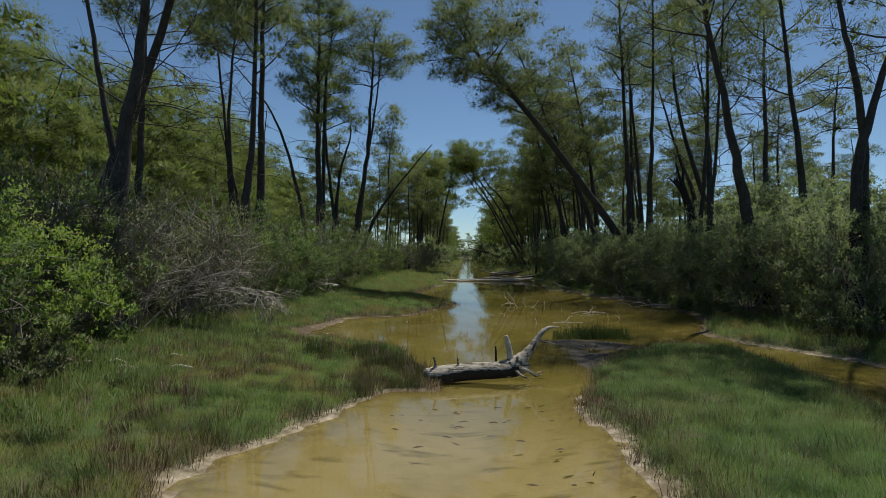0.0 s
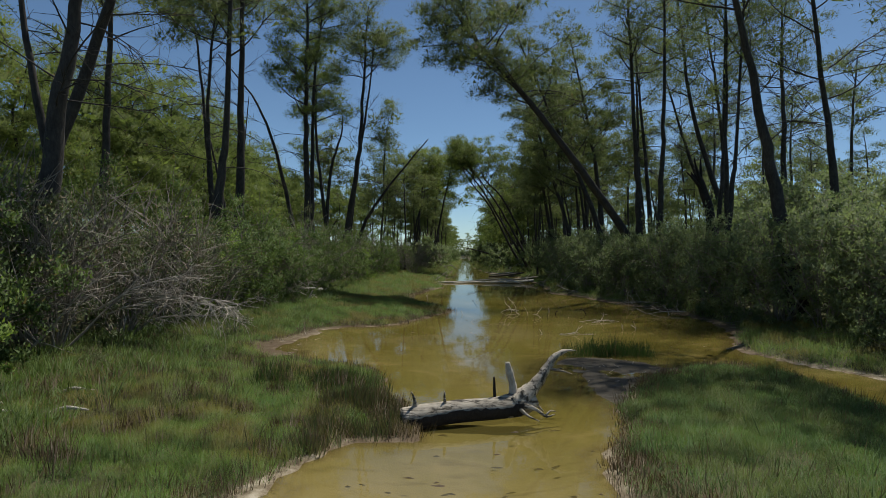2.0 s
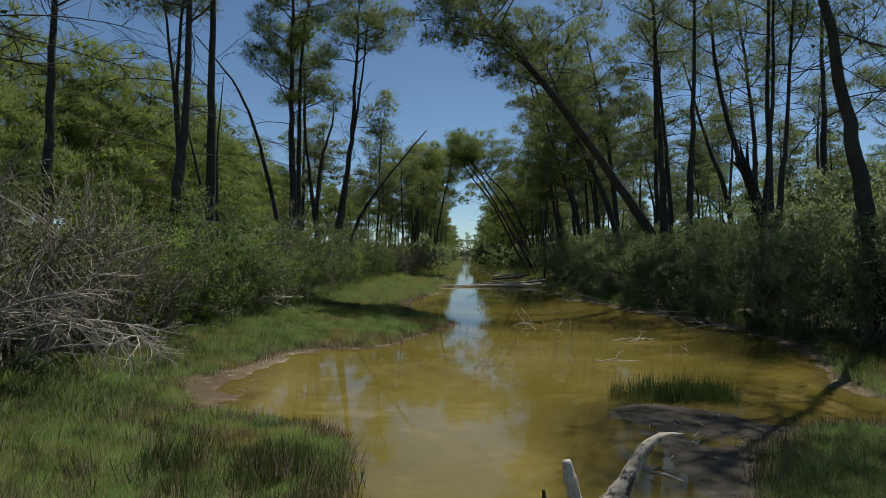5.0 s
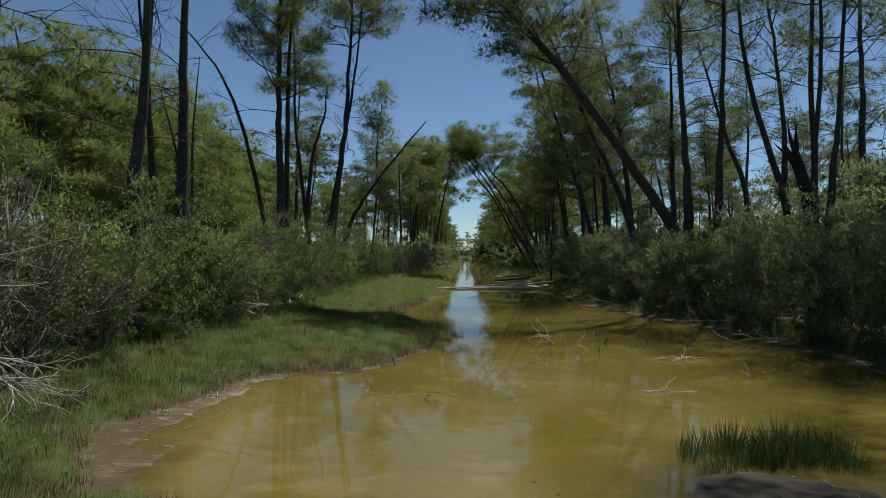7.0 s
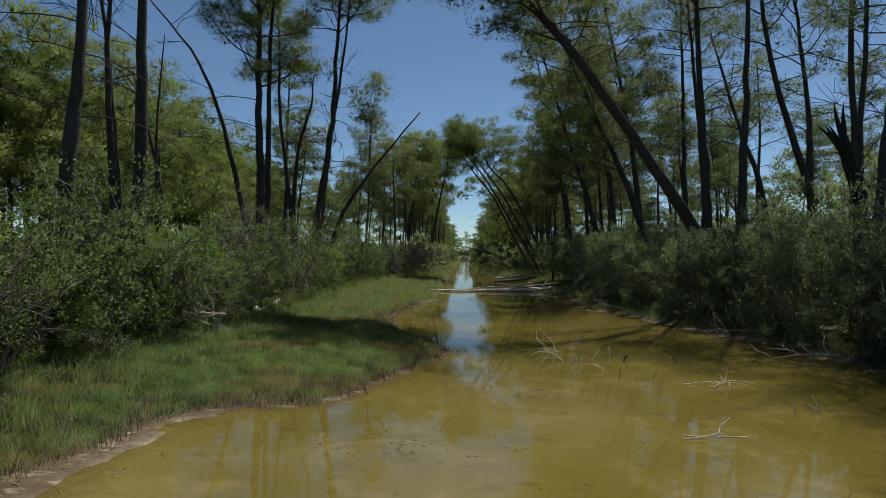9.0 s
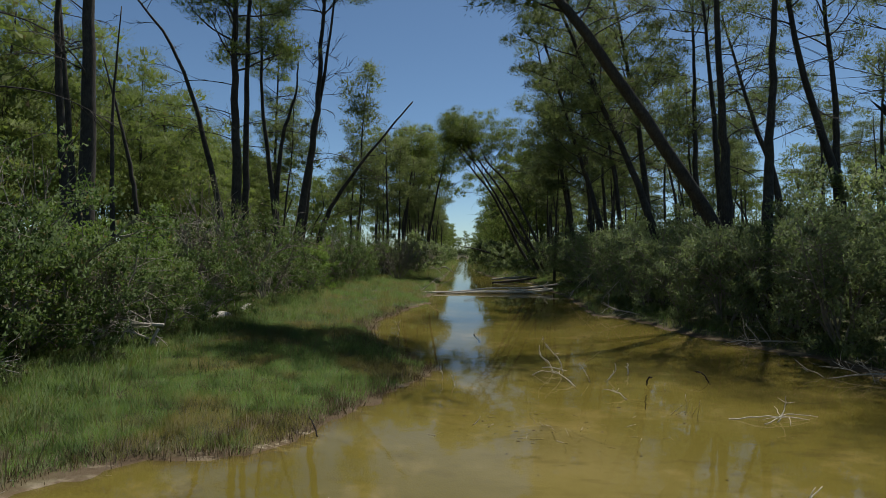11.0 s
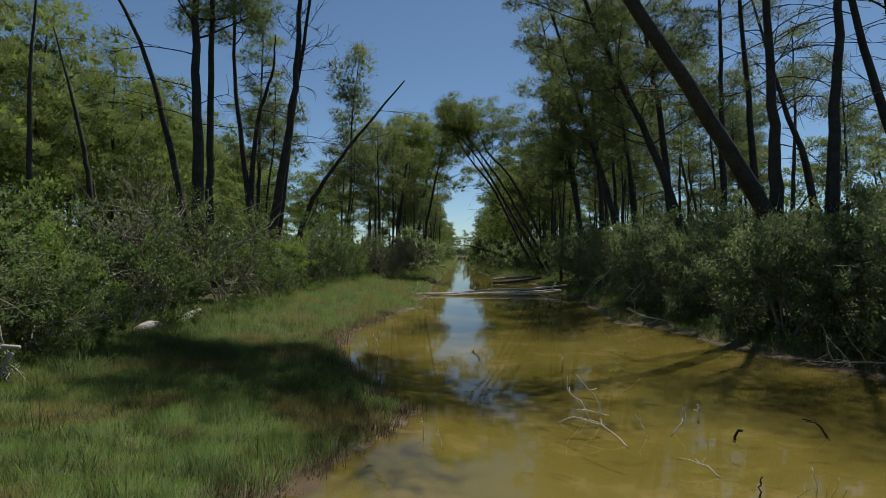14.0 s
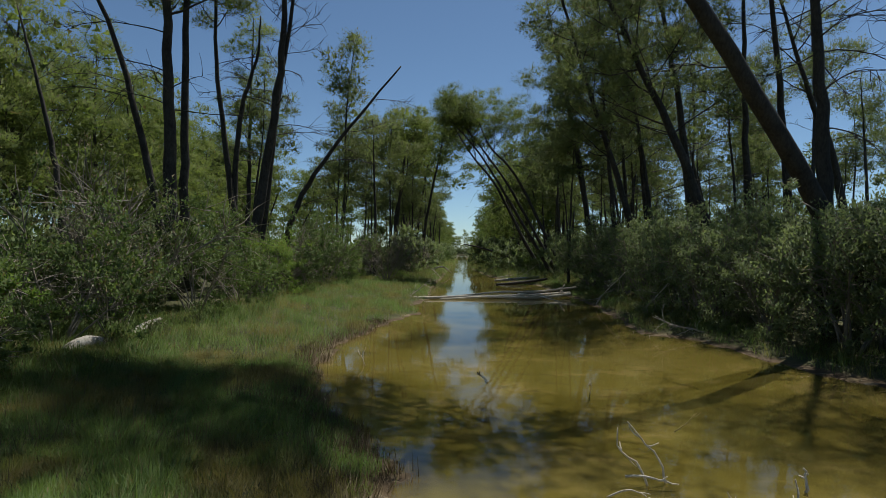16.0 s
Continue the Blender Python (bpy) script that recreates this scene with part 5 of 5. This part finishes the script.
def bare_stems(x, y, label, paths, r=0.008, mat=BLEACHED, name="water_twig"):
    """A few crooked stems given by their points from the foot up, each with a side twig or two."""
    rng = np.random.default_rng(int(x * 100) + int(y * 37))
    root = thing(name, (x, y, -0.03), label, "twig", "twigs in the water")
    for path in paths:
        sh = Shape()
        line = spline([(px, py, pz * 0.75 + (0.03 if pz > 0.05 else 0.0)) for px, py, pz in path], 9) + rng.normal(0, 0.005, (9, 3))
        line[0] = path[0]
        sh.tube(line, np.linspace(r, r * 0.45, 9), 5)
        for q in range(2):
            j = rng.integers(3, 7)
            sub = wander(rng, line[j], unit(line[j + 1] - line[j]) + rng.normal(0, 0.55, 3), np.linalg.norm(line[-1] - line[0]) * rng.uniform(0.15, 0.3), 4, 0.1, 0.2)
            sh.tube(sub, np.linspace(r * 0.7, r * 0.3, 4), 4)
        part("stem", sh.mesh("stem", mat), root)


T_LABEL = "bare forked twigs standing out of shallow water"
bare_stems(2.45, 20.1, T_LABEL, [[(-0.07, 0, 0), (-0.14, 0.02, 0.2), (-0.28, 0.05, 0.34), (-0.29, 0.06, 0.56)],
                                 [(0.09, 0.05, 0), (0.04, 0.05, 0.22), (-0.08, 0.08, 0.4), (-0.20, 0.1, 0.6)],
                                 [(-0.25, 0.0, 0.10), (-0.05, -0.05, 0.10), (0.12, -0.1, 0.06)]], 0.011)
bare_stems(2.0, 19.9, "broken pale stick lying in shallow water", [[(0, 0, 0.02), (0.14, -0.06, 0.10), (0.22, -0.2, 0.12)]], 0.009)
bare_stems(2.5, 19.15, "broken pale stick lying in shallow water", [[(0, 0, 0.02), (-0.13, 0.22, 0.13), (-0.3, 0.45, 0.16)]], 0.009)
bare_stems(3.05, 19.57, T_LABEL, [[(0, 0, 0), (0.1, 0.0, 0.12), (0.15, 0.02, 0.2), (0.155, 0.05, 0.32)]], 0.010)
bare_stems(2.79, 19.45, T_LABEL, [[(0, 0, 0), (-0.06, 0.02, 0.15), (-0.12, 0.04, 0.28)]], 0.006)
bare_stems(3.63, 19.4, "short charred stub standing out of the water", [[(-0.04, 0, 0), (0.0, 0, 0.10), (0.05, 0, 0.12)]], 0.015, CHAR_SHADE)
bare_stems(4.56, 19.47, "dark leaning stake in shaded water", [[(0, 0, 0), (-0.08, 0.05, 0.15), (-0.2, 0.1, 0.2)]], 0.013, CHAR_SHADE)
bare_stems(3.52, 20.0, "short pale stub standing out of the water", [[(0, 0, 0), (0.0, 0.0, 0.1), (-0.01, 0.02, 0.22)]], 0.015)
water_twigs(3.8, 18.4, "small white bush of twigs in dark water", 603, 7, 0.26, (0, 0), 0.0045)
bare_stems(3.0, 18.44, "broken pale stick lying in shallow water", [[(0, 0, 0.03), (-0.1, 0.1, 0.10), (-0.25, 0.18, 0.12)]], 0.008)
bare_stems(3.12, 18.09, "short charred stub standing out of the water", [[(0, 0, 0), (0.0, 0, 0.12), (0.01, 0, 0.2)]], 0.007, CHAR_SHADE)
bare_stems(0.62, 19.41, T_LABEL, [[(0, 0, 0), (0.0, 0, 0.12), (-0.03, 0, 0.24)]], 0.006)
bare_stems(0.8, 19.14, T_LABEL, [[(0, 0, 0), (-0.04, 0.02, 0.12), (-0.05, 0.03, 0.2)]], 0.006)
bare_stems(4.4, 17.5, "tangle of pale sticks lying in shallow water", [[(-0.5, 0.1, 0.03), (-0.1, 0.0, 0.08), (0.4, 0.05, 0.05)], [(0, 0, 0.02), (0.15, 0.1, 0.2), (0.16, 0.12, 0.34)], [(-0.2, -0.1, 0.03), (0.2, 0.15, 0.06), (0.6, 0.2, 0.04)]], 0.008)
bare_stems(4.56, 16.0, T_LABEL, [[(0.03, 0, 0), (0.0, 0, 0.12), (-0.03, 0, 0.22)]], 0.009)
bare_stems(4.9, 16.1, T_LABEL, [[(0.03, 0, 0), (0.0, 0, 0.15), (-0.05, 0, 0.28)], [(0.03, 0, 0.05), (-0.06, 0, 0.12), (-0.12, 0, 0.14)]], 0.010)
bare_stems(3.2, 15.1, "tangle of pale sticks lying in shallow water", [[(-0.35, -0.05, 0.03), (0.0, 0.0, 0.06), (0.1, 0.1, 0.14), (0.22, 0.15, 0.24)], [(-0.3, 0.1, 0.03), (0.1, 0.02, 0.05), (0.5, 0.08, 0.04)]], 0.008)
bare_stems(2.39, 15.0, "small bent twig standing in shallow water", [[(-0.05, 0, 0.02), (0.03, 0, 0.03), (0.05, 0, 0.08), (0.0, 0.02, 0.16)]], 0.008)
bare_stems(-0.66, 16.87, "dark stick leaning at the bank's edge", [[(0, 0, 0.02), (-0.05, 0.05, 0.12), (-0.12, 0.12, 0.22)]], 0.010, CHAR_SHADE)
water_twigs(1.53, 24.2, "single dark stake standing in the creek", 609, 1, 0.42, (0, 0), 0.016, CHAR_SHADE)
bare_stems(-0.4, 24.7, T_LABEL, [[(0, 0, 0), (0.0, 0, 0.2), (0.04, 0, 0.35)], [(0.04, 0, 0), (-0.02, 0, 0.15), (-0.08, 0, 0.26)]], 0.007)
water_twigs(2.9, 23.6, T_LABEL, 613, 1, 0.4, (-0.3, 0), 0.007)
water_twigs(3.5, 22.2, T_LABEL, 614, 1, 0.4, (0.6, 0.1), 0.006)
water_twigs(1.0, 4.75, "short dark twig standing on pale silt", 615, 1, 0.10, (0, 0), 0.007, CHAR_SHADE)


# ---- scattered litter ----
def scatter_chips(name, label, spots, n, size, seed, mat):
    """Flat bits of bark and leaf lying on the bed."""
    rng = np.random.default_rng(seed)
    sh = Shape()
    for k in range(n):
        cx, cy, rx, ry = spots[rng.integers(0, len(spots))]
        x, y = cx + rng.normal(0, rx), cy + rng.normal(0, ry)
        z = max(ground_z(x, y), 0.0 if rng.uniform() < 0.35 else -1)
        a, ln, wd = rng.uniform(-0.5, 0.5), size * rng.uniform(0.4, 1.5), size * rng.uniform(0.15, 0.4)
        u, v = np.array([math.cos(a), math.sin(a), 0]), np.array([-math.sin(a), math.cos(a), 0])
        c = np.array([x, y, z])
        ring = [c + u * ln * math.cos(q) * rng.uniform(0.7, 1.1) + v * wd * math.sin(q) * rng.uniform(0.7, 1.1) for q in np.arange(7) * 2 * np.pi / 7]
        sh.add(ring + [c + np.array([0, 0, 0.012])], [(i, (i + 1) % 7, 7) for i in range(7)])
    return tagged(new(name, sh.mesh(name, mat)), label, "debris", kind="stuff")


def scatter_sticks(name, label, spots, n, length, seed, mat):
    rng = np.random.default_rng(seed)
    sh = Shape()
    for k in range(n):
        cx, cy, rx, ry = spots[rng.integers(0, len(spots))]
        x, y = cx + rng.normal(0, rx), cy + rng.normal(0, ry)
        a = rng.uniform(0, 6.28)
        ln = length * rng.uniform(0.3, 1.3)
        path = wander(rng, (x, y, max(ground_z(x, y), -0.02) + 0.008), (math.cos(a), math.sin(a), rng.uniform(-0.02, 0.18)), ln, 5, 0, 0.12)
        r = rng.uniform(0.003, 0.008)
        sh.tube(path, np.linspace(r, r * 0.4, 5), 4)
    return tagged(new(name, sh.mesh(name, mat)), label, "debris", kind="stuff")


scatter_chips("bark_litter", "dark bark and leaf bits on the silt bed", [(2.5, 15.5, 1.4, 1.3), (3.2, 10.6, 0.9, 1.0), (1.2, 12.5, 1.2, 1.5),
                                                                         (1.8, 17.2, 0.6, 0.4), (-0.2, 15.0, 0.7, 0.25)], 110, 0.022, 701, LITTER)
scatter_sticks("twig_litter", "pale dry twigs along the water's edge", [(1.8, 17.3, 0.6, 0.35), (1.8, 17.2, 0.5, 0.25), (-0.2, 15.0, 0.7, 0.2), (-2.6, 14.5, 0.3, 1.2), (7.2, 21.0, 0.4, 1.6), (6.4, 24.5, 0.4, 1.4),
                                                                        (5.6, 28, 0.5, 0.8), (0.0, 33.5, 0.5, 0.8), (5.9, 13.2, 0.7, 0.3), (3.3, 10.9, 0.7, 0.7)], 260, 0.11, 702, PALE)
scatter_sticks("twig_litter", "brown dead twigs under the shrubs", [(-5.2, 12, 0.7, 2.5), (-4.9, 20, 0.6, 3.0), (8.4, 16, 0.6, 2.5), (8.0, 22, 0.6, 2.5)], 200, 0.6, 703, TWIG)
scatter_chips("bark_litter", "dark flat bits of bark on the pale silt", [(0.5, 5.9, 0.6, 0.8), (0.9, 7.0, 0.5, 0.6), (0.1, 6.5, 0.6, 0.5), (0.9, 5.0, 0.5, 0.6)], 42, 0.055, 704, LITTER)
